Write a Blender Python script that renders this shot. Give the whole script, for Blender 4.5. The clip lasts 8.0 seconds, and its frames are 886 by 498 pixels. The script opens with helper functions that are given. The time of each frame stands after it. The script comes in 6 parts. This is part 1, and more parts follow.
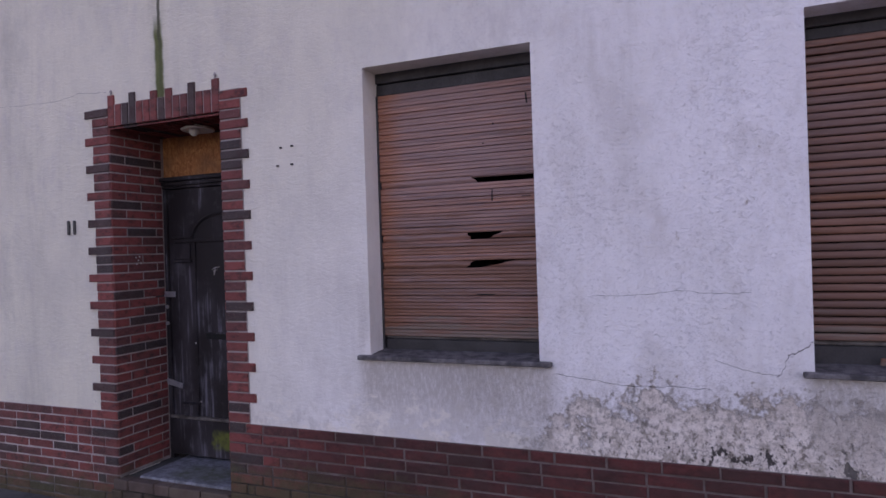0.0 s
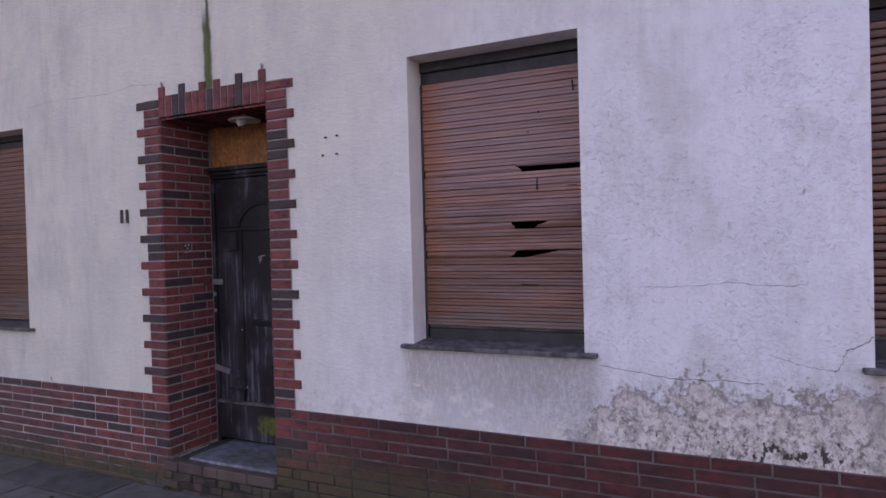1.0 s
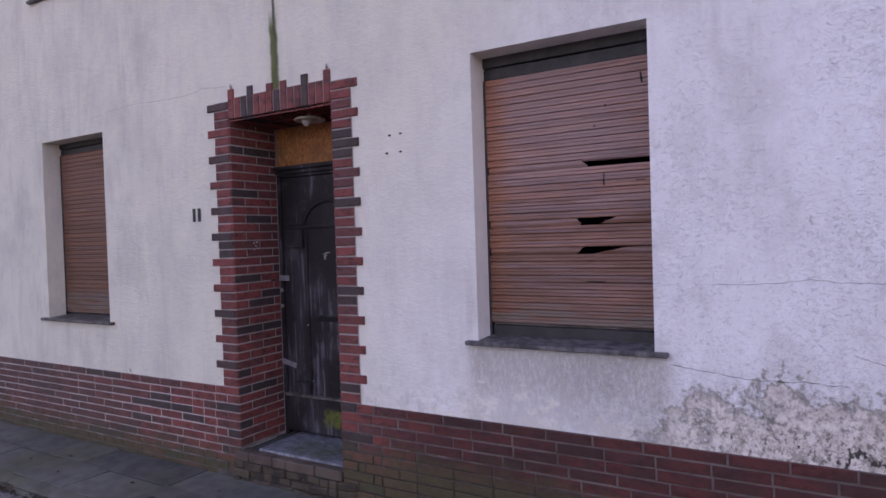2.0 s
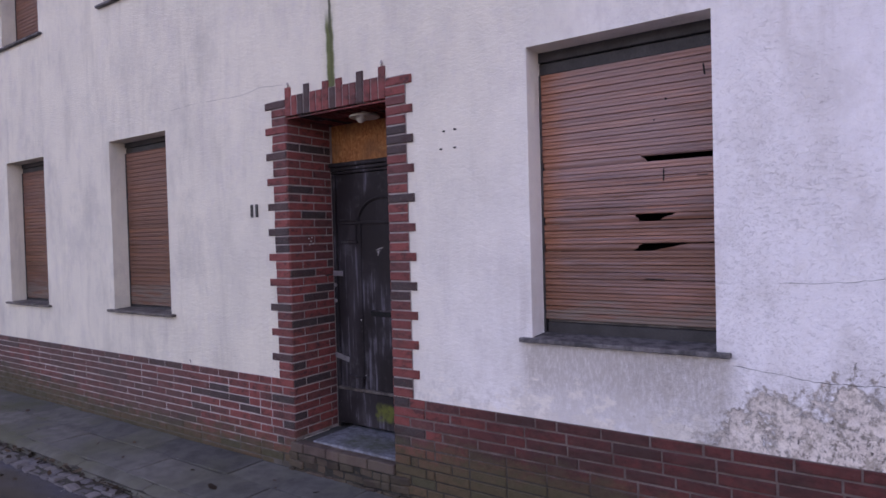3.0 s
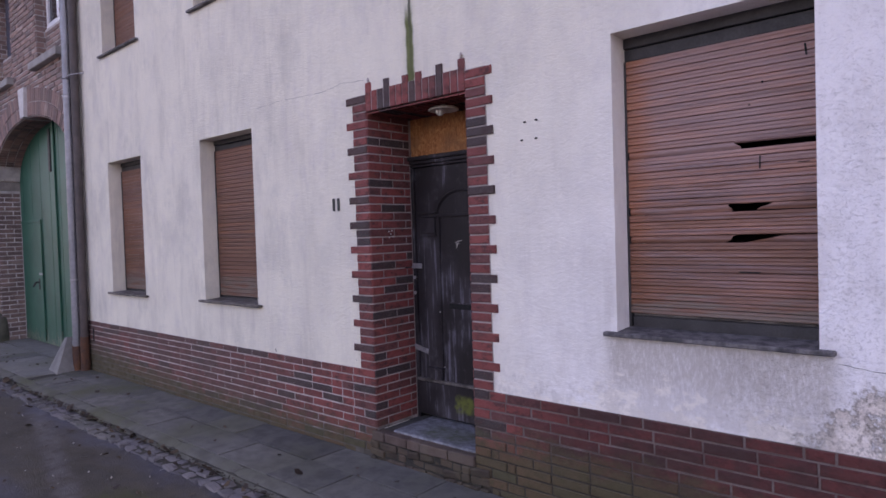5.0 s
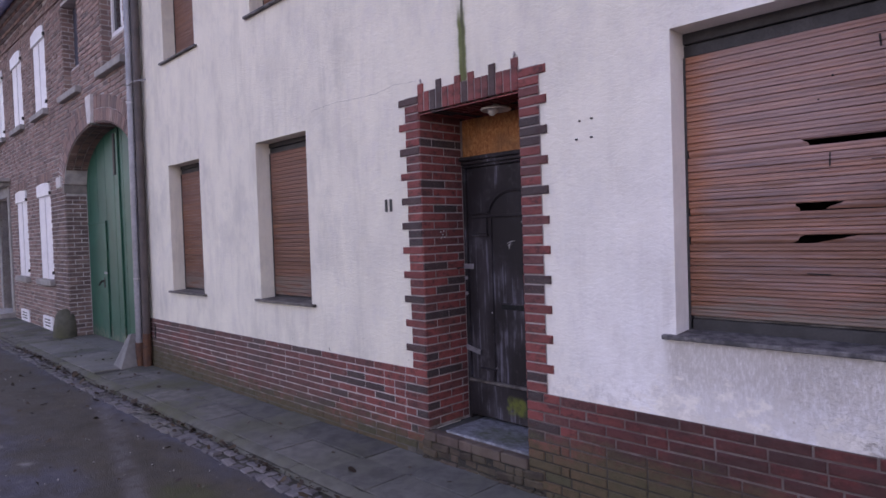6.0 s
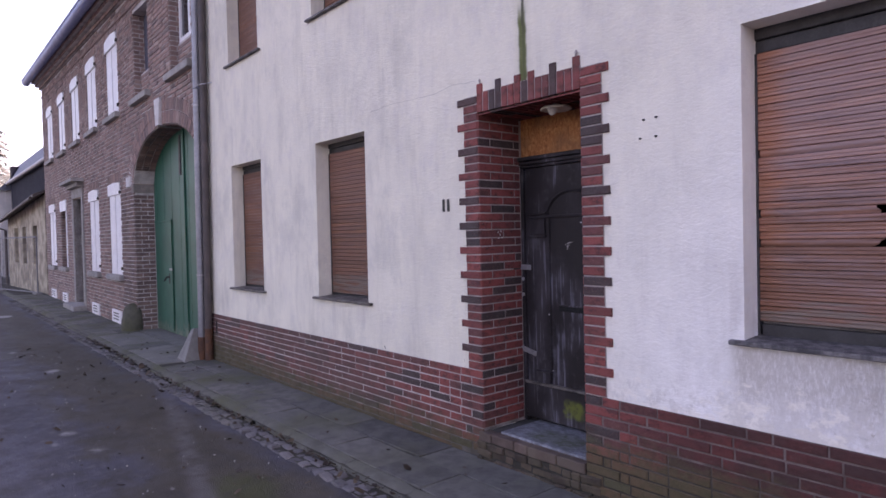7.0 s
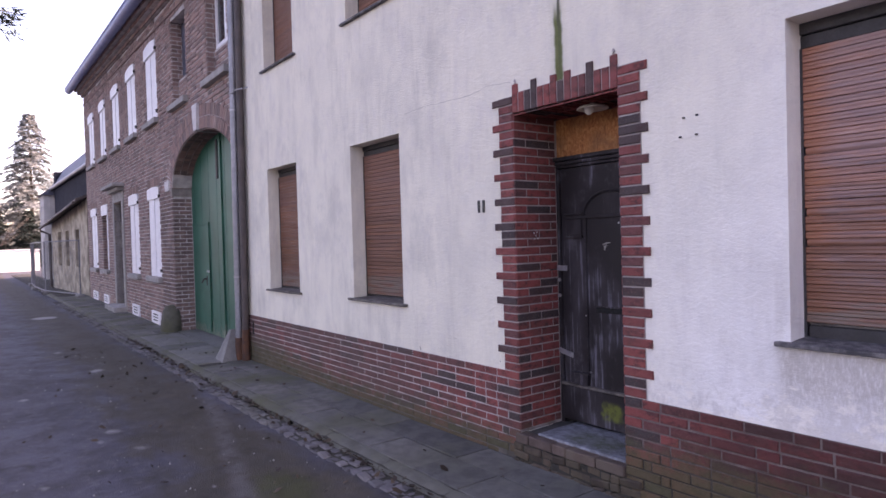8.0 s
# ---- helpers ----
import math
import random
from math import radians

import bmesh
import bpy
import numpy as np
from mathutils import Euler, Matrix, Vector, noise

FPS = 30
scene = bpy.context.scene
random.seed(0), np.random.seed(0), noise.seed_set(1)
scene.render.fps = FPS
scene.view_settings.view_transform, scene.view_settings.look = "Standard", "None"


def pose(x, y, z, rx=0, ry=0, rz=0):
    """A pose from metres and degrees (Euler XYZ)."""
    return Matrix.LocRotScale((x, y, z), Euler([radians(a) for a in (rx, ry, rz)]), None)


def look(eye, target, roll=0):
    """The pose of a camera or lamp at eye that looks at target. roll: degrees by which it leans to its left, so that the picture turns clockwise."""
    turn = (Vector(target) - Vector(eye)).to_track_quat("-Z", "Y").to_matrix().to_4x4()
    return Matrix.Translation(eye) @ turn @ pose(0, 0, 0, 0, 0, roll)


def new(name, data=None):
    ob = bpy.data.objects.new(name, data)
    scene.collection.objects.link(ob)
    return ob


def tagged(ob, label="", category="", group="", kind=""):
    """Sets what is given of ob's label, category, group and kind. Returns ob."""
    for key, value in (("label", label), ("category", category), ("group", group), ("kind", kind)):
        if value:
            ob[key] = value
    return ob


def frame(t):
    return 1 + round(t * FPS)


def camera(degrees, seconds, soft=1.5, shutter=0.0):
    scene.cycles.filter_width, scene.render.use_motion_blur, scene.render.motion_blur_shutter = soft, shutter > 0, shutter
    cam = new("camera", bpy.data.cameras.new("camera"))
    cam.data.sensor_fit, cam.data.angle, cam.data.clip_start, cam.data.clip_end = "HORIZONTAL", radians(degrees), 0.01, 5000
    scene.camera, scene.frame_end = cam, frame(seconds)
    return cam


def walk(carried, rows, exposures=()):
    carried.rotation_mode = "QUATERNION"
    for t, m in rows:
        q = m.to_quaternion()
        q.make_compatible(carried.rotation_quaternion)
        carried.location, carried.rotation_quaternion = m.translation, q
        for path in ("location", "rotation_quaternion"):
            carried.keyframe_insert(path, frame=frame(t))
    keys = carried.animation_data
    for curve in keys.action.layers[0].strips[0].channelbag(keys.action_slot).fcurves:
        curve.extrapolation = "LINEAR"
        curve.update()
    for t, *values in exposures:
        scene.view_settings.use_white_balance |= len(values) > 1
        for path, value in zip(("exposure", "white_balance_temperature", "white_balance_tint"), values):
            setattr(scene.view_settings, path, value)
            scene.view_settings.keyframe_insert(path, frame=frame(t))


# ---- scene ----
cam = camera(69.7, 8.0, 1.6)
PATH = [
    (0, (0.013, 0.02, 1.642), (-0.74, 1.873, 1.64), -1.8),
    (0.5, (-0.001, 0.024, 1.643), (-0.819, 1.849, 1.63), -1.8),
    (1, (-0.019, 0.017, 1.635), (-0.882, 1.821, 1.608), -1.5),
    (1.5, (-0.041, 0.012, 1.651), (-0.973, 1.782, 1.616), -1.9),
    (2, (-0.065, -0.001, 1.647), (-1.081, 1.721, 1.609), -1.8),
    (3.5, (-0.117, -0.02, 1.636), (-1.303, 1.589, 1.593), -1.5),
    (4, (-0.13, -0.023, 1.632), (-1.36, 1.553, 1.587), -1.5),
    (4.5, (-0.14, -0.035, 1.631), (-1.413, 1.507, 1.58), -1.6),
    (6, (-0.182, -0.06, 1.641), (-1.607, 1.342, 1.589), -1.9),
    (6.5, (-0.199, -0.08, 1.637), (-1.688, 1.255, 1.592), -1.6),
    (7, (-0.215, -0.091, 1.629), (-1.748, 1.193, 1.587), -1.3),
    (7.5, (-0.219, -0.109, 1.634), (-1.781, 1.138, 1.595), -1.6),
    (8, (-0.237, -0.126, 1.628), (-1.829, 1.084, 1.593), -1.6),
]
EXPOSURES = [(0, 1.38, 7750, 43), (1, 1.49, 7750, 43), (2, 1.66, 7750, 43), (4, 1.84, 7800, 43), (6, 1.86, 7800, 43), (8, 2.03, 7750, 43)]
walk(cam, [(t, look(eye, target, roll)) for t, eye, target, roll in PATH], EXPOSURES)

# ---------------------------------------------------------------- world, sun
SUN_EL, SUN_AZ = 42.0, 27.0
world = bpy.data.worlds.new("sky")
scene.world = world
world.use_nodes = True
_wn = world.node_tree
_sky = _wn.nodes.new("ShaderNodeTexSky")
_sky.sky_type, _sky.sun_disc = "NISHITA", False
_sky.sun_elevation, _sky.sun_rotation = radians(SUN_EL), radians(SUN_AZ)
_sky.air_density, _sky.dust_density = 1.0, 2.5
_bg = _wn.nodes["Background"]
_bg.inputs["Strength"].default_value = 0.15
_wn.links.new(_sky.outputs["Color"], _bg.inputs["Color"])
_sun = bpy.data.lights.new("sun", "SUN")
_sun.energy, _sun.angle, _sun.color = 3.2, radians(0.6), (1.0, 0.95, 0.87)
sun = new("sun", _sun)
_sd = Vector((math.sin(radians(SUN_AZ)) * math.cos(radians(SUN_EL)), math.cos(radians(SUN_AZ)) * math.cos(radians(SUN_EL)), math.sin(radians(SUN_EL))))
sun.matrix_world = look(_sd * 60, (0, 0, 0))


# ---------------------------------------------------------------- node helpers
class Graph:
    """A small builder for one procedural material."""

    def __init__(self, name, rough=0.8, metal=0.0, spec=0.5):
        self.m = bpy.data.materials.new(name)
        self.m.use_nodes = True
        self.t = self.m.node_tree
        self.b = self.t.nodes["Principled BSDF"]
        self.b.inputs["Roughness"].default_value = rough
        self.b.inputs["Metallic"].default_value = metal
        self.b.inputs["Specular IOR Level"].default_value = spec
        self.geo = self.n("ShaderNodeNewGeometry")
        self.pos = self.geo.outputs["Position"]

    def n(self, kind):
        return self.t.nodes.new(kind)

    def put(self, sock, v):
        if isinstance(v, bpy.types.NodeSocket):
            self.t.links.new(v, sock)
        elif isinstance(v, (tuple, list)):
            sock.default_value = (*v, 1.0) if len(v) == 3 and sock.type == "RGBA" else v
        else:
            sock.default_value = v

    def scaled(self, s, off=(0, 0, 0)):
        k = self.n("ShaderNodeMapping")
        self.put(k.inputs["Vector"], self.pos)
        k.inputs["Scale"].default_value = s if isinstance(s, tuple) else (s, s, s)
        k.inputs["Location"].default_value = off
        return k.outputs[0]

    def noise(self, scale, detail=4.0, rough=0.55, off=(0, 0, 0), warp=0.0):
        k = self.n("ShaderNodeTexNoise")
        self.put(k.inputs["Vector"], self.scaled(scale, off))
        k.inputs["Scale"].default_value = 1.0
        k.inputs["Detail"].default_value = detail
        k.inputs["Roughness"].default_value = rough
        k.inputs["Distortion"].default_value = warp
        return k.outputs["Fac"]

    def voronoi(self, scale, feature="F1"):
        k = self.n("ShaderNodeTexVoronoi")
        k.feature = feature
        self.put(k.inputs["Vector"], self.scaled(scale))
        k.inputs["Scale"].default_value = 1.0
        return k.outputs["Distance"]

    def ramp(self, f, lo, hi, a=0.0, b=1.0):
        k = self.n("ShaderNodeMapRange")
        k.interpolation_type = "SMOOTHSTEP"
        for i, v in enumerate((f, lo, hi, a, b)):
            self.put(k.inputs[i], v)
        return k.outputs[0]

    def colors(self, f, stops, step=False):
        k = self.n("ShaderNodeValToRGB")
        if step:
            k.color_ramp.interpolation = "CONSTANT"
        e = k.color_ramp.elements
        while len(e) < len(stops):
            e.new(0.5)
        for el, (p, c) in zip(e, stops):
            el.position, el.color = p, (*c, 1)
        self.put(k.inputs[0], f)
        return k.outputs[0]

    def mix(self, f, a, b, mode="MIX"):
        k = self.n("ShaderNodeMix")
        k.data_type, k.blend_type = "RGBA", mode
        self.put(k.inputs[0], f), self.put(k.inputs[6], a), self.put(k.inputs[7], b)
        return k.outputs[2]

    def math(self, op, a, b=0.0):
        k = self.n("ShaderNodeMath")
        k.operation = op
        self.put(k.inputs[0], a), self.put(k.inputs[1], b)
        return k.outputs[0]

    def axis(self, i):
        k = self.n("ShaderNodeSeparateXYZ")
        self.put(k.inputs[0], self.pos)
        return k.outputs[i]

    def band(self, i, lo, hi, soft):
        """1 between lo and hi along axis i, with soft ends."""
        v = self.axis(i)
        return self.math("MULTIPLY", self.ramp(v, lo - soft, lo + soft), self.ramp(v, hi - soft, hi + soft, 1.0, 0.0))

    def piece_random(self):
        return self.n("ShaderNodeObjectInfo").outputs["Random"]

    def island_random(self):
        return self.geo.outputs["Random Per Island"]

    def bump(self, f, strength, dist, under=None):
        k = self.n("ShaderNodeBump")
        k.inputs["Strength"].default_value, k.inputs["Distance"].default_value = strength, dist
        self.put(k.inputs["Height"], f)
        if under is not None:
            self.put(k.inputs["Normal"], under)
        return k.outputs[0]

    def done(self, color, normal=None, rough=None):
        self.put(self.b.inputs["Base Color"], color)
        if normal is not None:
            self.put(self.b.inputs["Normal"], normal)
        if rough is not None:
            self.put(self.b.inputs["Roughness"], rough)
        return self.m


def simple(name, c1, c2, scale=6.0, rough=0.8, fine=60.0, relief=0.3, depth=0.002, metal=0.0, spec=0.5, vary=None):
    """Two colours in large and fine noise, with a fine relief."""
    g = Graph(name, rough, metal, spec)
    big, small = g.noise(scale, 5), g.noise(fine, 3)
    col = g.mix(g.ramp(big, 0.35, 0.65), c1, c2)
    col = g.mix(g.ramp(small, 0.3, 0.75, 0.0, 0.35), col, tuple(c * 0.55 for c in c1))
    if vary:
        r = g.piece_random() if vary == "piece" else g.island_random()
        col = g.mix(1.0, col, g.colors(r, [(0.0, (0.72, 0.72, 0.74)), (0.5, (1.0, 0.98, 0.96)), (1.0, (1.18, 1.14, 1.1))]), "MULTIPLY")
    return g.done(col, g.bump(small, relief, depth), g.ramp(small, 0.2, 0.8, rough - 0.08, min(1.0, rough + 0.1)))


# ---------------------------------------------------------------- materials
def plaster_material():
    g = Graph("painted_render", 0.9, 0.0, 0.25)
    x, z = g.axis(0), g.axis(2)
    big, mid = g.noise((0.7, 0.7, 0.45), 4), g.noise((3.0, 3.0, 1.6), 6, 0.65)
    worm = g.noise((24, 24, 34), 4, 0.55, warp=0.8)
    grit = g.noise(170, 3)
    white = g.mix(g.ramp(mid, 0.35, 0.7), (0.90, 0.885, 0.905), (0.84, 0.825, 0.84))
    cream = g.mix(g.ramp(mid, 0.3, 0.7), (0.78, 0.735, 0.615), (0.69, 0.655, 0.555))
    blue = g.math("ADD", g.math("ADD", x, g.math("MULTIPLY", big, 1.6)), g.math("MULTIPLY", z, -0.6))
    col = g.mix(g.ramp(blue, -3.6, -0.1), cream, white)
    col = g.mix(g.ramp(g.noise((5, 5, 3.2), 6, 0.72, (7, 7, 2)), 0.48, 0.7, 0.0, 0.38), col, (0.60, 0.56, 0.535))
    # rain streaks and soot
    streak = g.noise((10, 10, 0.45), 5, 0.65)
    col = g.mix(g.ramp(g.math("MULTIPLY", streak, mid), 0.27, 0.46, 0.0, 0.30), col, (0.48, 0.44, 0.40))
    west = g.ramp(x, -5.0, -3.4, 1.0, 0.25)
    drip = g.noise((6, 6, 0.9), 7, 0.74, (3, 1, 5), 0.3)
    col = g.mix(g.math("MULTIPLY", g.ramp(drip, 0.48, 0.68, 0.0, 0.34), west), col, (0.46, 0.435, 0.37))
    blot = g.noise((2.4, 2.4, 1.9), 8, 0.74, (9, 9, 1))
    col = g.mix(g.math("MULTIPLY", g.ramp(blot, 0.48, 0.66, 0.0, 0.42), west), col, (0.50, 0.485, 0.43))
    cloud = g.noise((1.3, 1.3, 1.0), 5, 0.6, (4, 4, 9))
    col = g.mix(g.ramp(cloud, 0.52, 0.72, 0.0, 0.22), col, (0.52, 0.49, 0.46))
    scale_ = g.noise((40, 40, 62), 4, 0.7, (3, 9, 2), 0.9)
    rough_zone = g.ramp(g.noise((0.9, 0.9, 0.7), 3, 0.5, (1, 5, 5)), 0.38, 0.62, 0.3, 1.0)
    col = g.mix(g.math("MULTIPLY", g.ramp(scale_, 0.54, 0.68), g.math("MULTIPLY", rough_zone, g.ramp(x, -1.9, -0.6, 0.11, 0.24))), col, (0.55, 0.525, 0.52))
    # small scaly flakes, thick in some places
    flake = g.noise((46, 46, 80), 4, 0.65, (2, 7, 1), 1.0)
    thick = g.math("ADD", flake, g.math("MULTIPLY", g.noise((1.6, 1.6, 0.9), 3, 0.5, (8, 0, 3)), 0.30))
    flakes = g.ramp(thick, 0.725, 0.80)
    col = g.mix(g.math("MULTIPLY", flakes, g.ramp(x, -1.9, -0.6, 0.07, 0.20)), col, (0.40, 0.37, 0.37))
    # fine trowel flecks in vertical drifts, their tiny shadows put into the colour
    drift = g.noise((3.4, 3.4, 0.5), 3, 0.55, (6, 2, 8))
    fleck = g.noise((58, 58, 92), 3, 0.6, (9, 4, 6), 1.2)
    flecks = g.math("MULTIPLY", g.ramp(fleck, 0.57, 0.66), g.ramp(drift, 0.36, 0.62, 0.15, 1.0))
    col = g.mix(g.math("MULTIPLY", flecks, g.ramp(x, -1.9, -0.6, 0.03, 0.25)), col, (0.43, 0.41, 0.42))
    # bare render where the paint has come off in the splash zone
    east = g.math("ADD", g.ramp(x, -1.15, -0.35, -0.30, 0.06), g.ramp(x, -3.2, -2.4, -0.35, 0.0))
    patch = g.math("ADD", g.noise((6.5, 6.5, 6.5), 9, 0.78, (3, 0, 1)), g.ramp(z, 0.66, 1.14, 0.16, -0.20))
    bare_mask = g.ramp(g.math("ADD", patch, east), 0.50, 0.58)
    bare = g.mix(g.ramp(g.noise(15, 7, 0.75, (6, 6, 6)), 0.38, 0.60), (0.83, 0.745, 0.665), (0.64, 0.55, 0.475))
    col = g.mix(g.math("MULTIPLY", bare_mask, 0.8), col, bare)
    # brown rims round the bare patches
    rim = g.math("MULTIPLY", bare_mask, g.math("SUBTRACT", 1.0, bare_mask))
    col = g.mix(g.math("MULTIPLY", rim, g.ramp(mid, 0.4, 0.65, 1.2, 3.0)), col, (0.37, 0.31, 0.25))
    # paint left in scraps, grime in the pores, thicker towards the plinth
    damp = g.math("MULTIPLY", g.ramp(z, 0.66, 1.10, 1.0, 0.0), g.math("ADD", g.ramp(x, -1.1, -0.2, 0.07, 1.0), g.ramp(x, -3.2, -2.4, -0.07, 0.0)))
    scrap = g.noise((17, 17, 13), 8, 0.78, (1, 9, 4))
    col = g.mix(g.math("MULTIPLY", g.ramp(scrap, 0.50, 0.58, 0.0, 0.85), damp), col, (0.40, 0.35, 0.30))
    pore = g.noise((34, 34, 26), 8, 0.8, (9, 2, 4))
    col = g.mix(g.math("MULTIPLY", g.ramp(pore, 0.49, 0.60, 0.0, 0.95), damp), col, (0.17, 0.145, 0.125))
    pits = g.math("ADD", g.noise((22, 22, 14), 4, 0.6, (1, 1, 8)), g.ramp(z, 0.62, 0.98, 0.055, -0.14))
    pit_mask = g.ramp(g.math("ADD", pits, g.ramp(x, -0.7, 0.3, -0.14, 0.015)), 0.635, 0.665)
    col = g.mix(pit_mask, col, (0.08, 0.07, 0.065))
    # soil washed down below the sills of the broken windows
    sill = g.math("MAXIMUM", g.band(0, -1.76, -0.69, 0.05), g.band(0, 0.42, 1.6, 0.04))
    below = g.math("MULTIPLY", g.math("MULTIPLY", sill, g.ramp(z, 1.03, 1.045, 1.0, 0.0)), g.ramp(z, 0.60, 0.90, 0.25, 1.0))
    col = g.mix(g.math("MULTIPLY", below, g.ramp(g.noise((80, 80, 26), 6, 0.75), 0.3, 0.6, 0.35, 0.80)), col, (0.43, 0.39, 0.35))
    cream_spot = g.math("ADD", g.noise((3.2, 3.2, 5.0), 6, 0.68, (2, 2, 9)), g.ramp(z, 0.66, 0.98, 0.08, -0.2))
    col = g.mix(g.math("MULTIPLY", g.ramp(cream_spot, 0.50, 0.58, 0.0, 0.75), g.band(0, -2.5, -0.8, 0.15)), col, (0.84, 0.79, 0.71))
    smudge = g.math("ADD", g.noise((6.5, 6.5, 5.5), 7, 0.74, (5, 3, 2)), g.ramp(z, 0.66, 1.0, 0.08, -0.16))
    col = g.mix(g.math("MULTIPLY", g.ramp(smudge, 0.50, 0.60, 0.0, 0.5), g.band(0, -2.55, -0.75, 0.1)), col, (0.56, 0.525, 0.49))
    # algae along the leak above the door
    wav = g.math("ADD", x, g.math("MULTIPLY", g.noise((0.1, 0.1, 7.0), 3), 0.05))
    leak = g.math("MULTIPLY", g.ramp(g.math("ABSOLUTE", g.math("SUBTRACT", wav, -3.142)), 0.022, 0.046, 1.0, 0.0), g.ramp(z, 3.05, 3.22, 1.0, 0.0))
    col = g.mix(leak, col, g.mix(g.noise((60, 60, 9), 4), (0.032, 0.052, 0.010), (0.115, 0.145, 0.030)))
    stain = g.math("MULTIPLY", g.ramp(g.math("ABSOLUTE", g.math("SUBTRACT", wav, -3.142)), 0.03, 0.10, 0.45, 0.0), g.noise((9, 9, 3), 4))
    col = g.mix(stain, col, (0.35, 0.35, 0.22))
    # thin dark line down the streak, strongest above the algae
    dark_line = g.math("MULTIPLY", g.ramp(g.math("ABSOLUTE", g.math("SUBTRACT", wav, -3.132)), 0.006, 0.018, 1.0, 0.0), g.ramp(z, 2.9, 3.15, 0.35, 1.0))
    col = g.mix(g.math("MULTIPLY", dark_line, 0.9), col, (0.07, 0.075, 0.05))
    h = g.math("ADD", g.math("ADD", worm, g.math("MULTIPLY", scale_, -0.6)), g.math("ADD", g.math("MULTIPLY", grit, 0.35), g.math("MULTIPLY", g.math("ADD", flakes, flecks), g.ramp(x, -1.9, -0.6, -0.12, -0.4))))
    n = g.bump(h, 0.72, 0.009)
    n = g.bump(bare_mask, 0.7, -0.006, n)
    n = g.bump(pit_mask, 0.8, -0.01, n)
    return g.done(col, n)


REDS = [(0.0, (0.190, 0.047, 0.042)), (0.2, (0.25, 0.060, 0.052)), (0.38, (0.145, 0.047, 0.044)), (0.52, (0.22, 0.053, 0.047)), (0.74, (0.060, 0.040, 0.039)), (0.83, (0.13, 0.047, 0.044)), (0.92, (0.050, 0.037, 0.037))]
DARKS = [(0.0, (0.060, 0.042, 0.041)), (0.5, (0.078, 0.047, 0.044))]


def algae_cover(g):
    """How far green-brown algae cover the foot of the brickwork: high beside the step, thin elsewhere."""
    x, z = g.axis(0), g.axis(2)
    top = g.math("ADD", g.math("ADD", g.ramp(x, -3.7, -3.0, 0.15, 0.35), g.ramp(x, -1.9, 1.2, 0.03, -0.24)), g.ramp(x, -9.2, -6.2, 0.14, 0.0))
    d = g.math("MULTIPLY", g.math("SUBTRACT", top, z), 1.9)
    return g.ramp(g.math("ADD", d, g.noise((7, 7, 11), 7, 0.75, (1, 6, 2))), 0.34, 0.82, 0.0, 0.80)


def brick_material(name, stops):
    g = Graph(name, 0.7, 0.0, 0.35)
    body = g.colors(g.piece_random(), stops, True)
    blot = g.noise((13, 13, 22), 6, 0.68)
    col = g.mix(g.ramp(blot, 0.47, 0.68, 0.0, 0.8), body, (0.062, 0.033, 0.032))
    fine = g.noise(95, 4)
    col = g.mix(g.ramp(fine, 0.52, 0.8, 0.0, 0.5), col, (0.27, 0.145, 0.125))
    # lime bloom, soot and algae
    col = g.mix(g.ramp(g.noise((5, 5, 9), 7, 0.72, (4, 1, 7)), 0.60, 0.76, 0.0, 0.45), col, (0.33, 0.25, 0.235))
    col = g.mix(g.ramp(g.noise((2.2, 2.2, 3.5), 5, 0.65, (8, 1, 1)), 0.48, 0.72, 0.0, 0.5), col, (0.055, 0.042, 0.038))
    # darker right of the door: an even dark red, then brown patches
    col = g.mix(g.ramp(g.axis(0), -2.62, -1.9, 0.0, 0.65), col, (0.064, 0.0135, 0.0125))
    east_dark = g.math("MULTIPLY", g.ramp(g.axis(0), -2.62, -1.6), g.ramp(g.noise((3.5, 3.5, 6), 6, 0.7, (2, 2, 5)), 0.38, 0.62, 0.0, 0.75))
    col = g.mix(east_dark, col, (0.050, 0.024, 0.022))
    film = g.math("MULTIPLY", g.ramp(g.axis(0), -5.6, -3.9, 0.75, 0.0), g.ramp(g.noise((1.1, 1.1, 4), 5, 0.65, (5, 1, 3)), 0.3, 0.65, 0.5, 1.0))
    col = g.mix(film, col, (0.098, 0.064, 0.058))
    col = g.mix(algae_cover(g), col, g.mix(fine, (0.042, 0.043, 0.019), (0.098, 0.090, 0.044)))
    n = g.bump(g.math("ADD", fine, g.math("MULTIPLY", blot, 1.5)), 0.5, 0.005)
    return g.done(col, n, g.ramp(blot, 0.3, 0.7, 0.6, 0.9))


def mortar_material(name, c1, c2):
    g = Graph(name, 0.95, 0.0, 0.25)
    big, fine = g.noise(5, 5), g.noise(120, 3)
    col = g.mix(g.ramp(big, 0.35, 0.65), c1, c2)
    col = g.mix(g.ramp(fine, 0.4, 0.8, 0.0, 0.4), col, tuple(c * 0.5 for c in c1))
    col = g.mix(algae_cover(g), col, (0.034, 0.032, 0.022))
    return g.done(col, g.bump(fine, 0.5, 0.003))


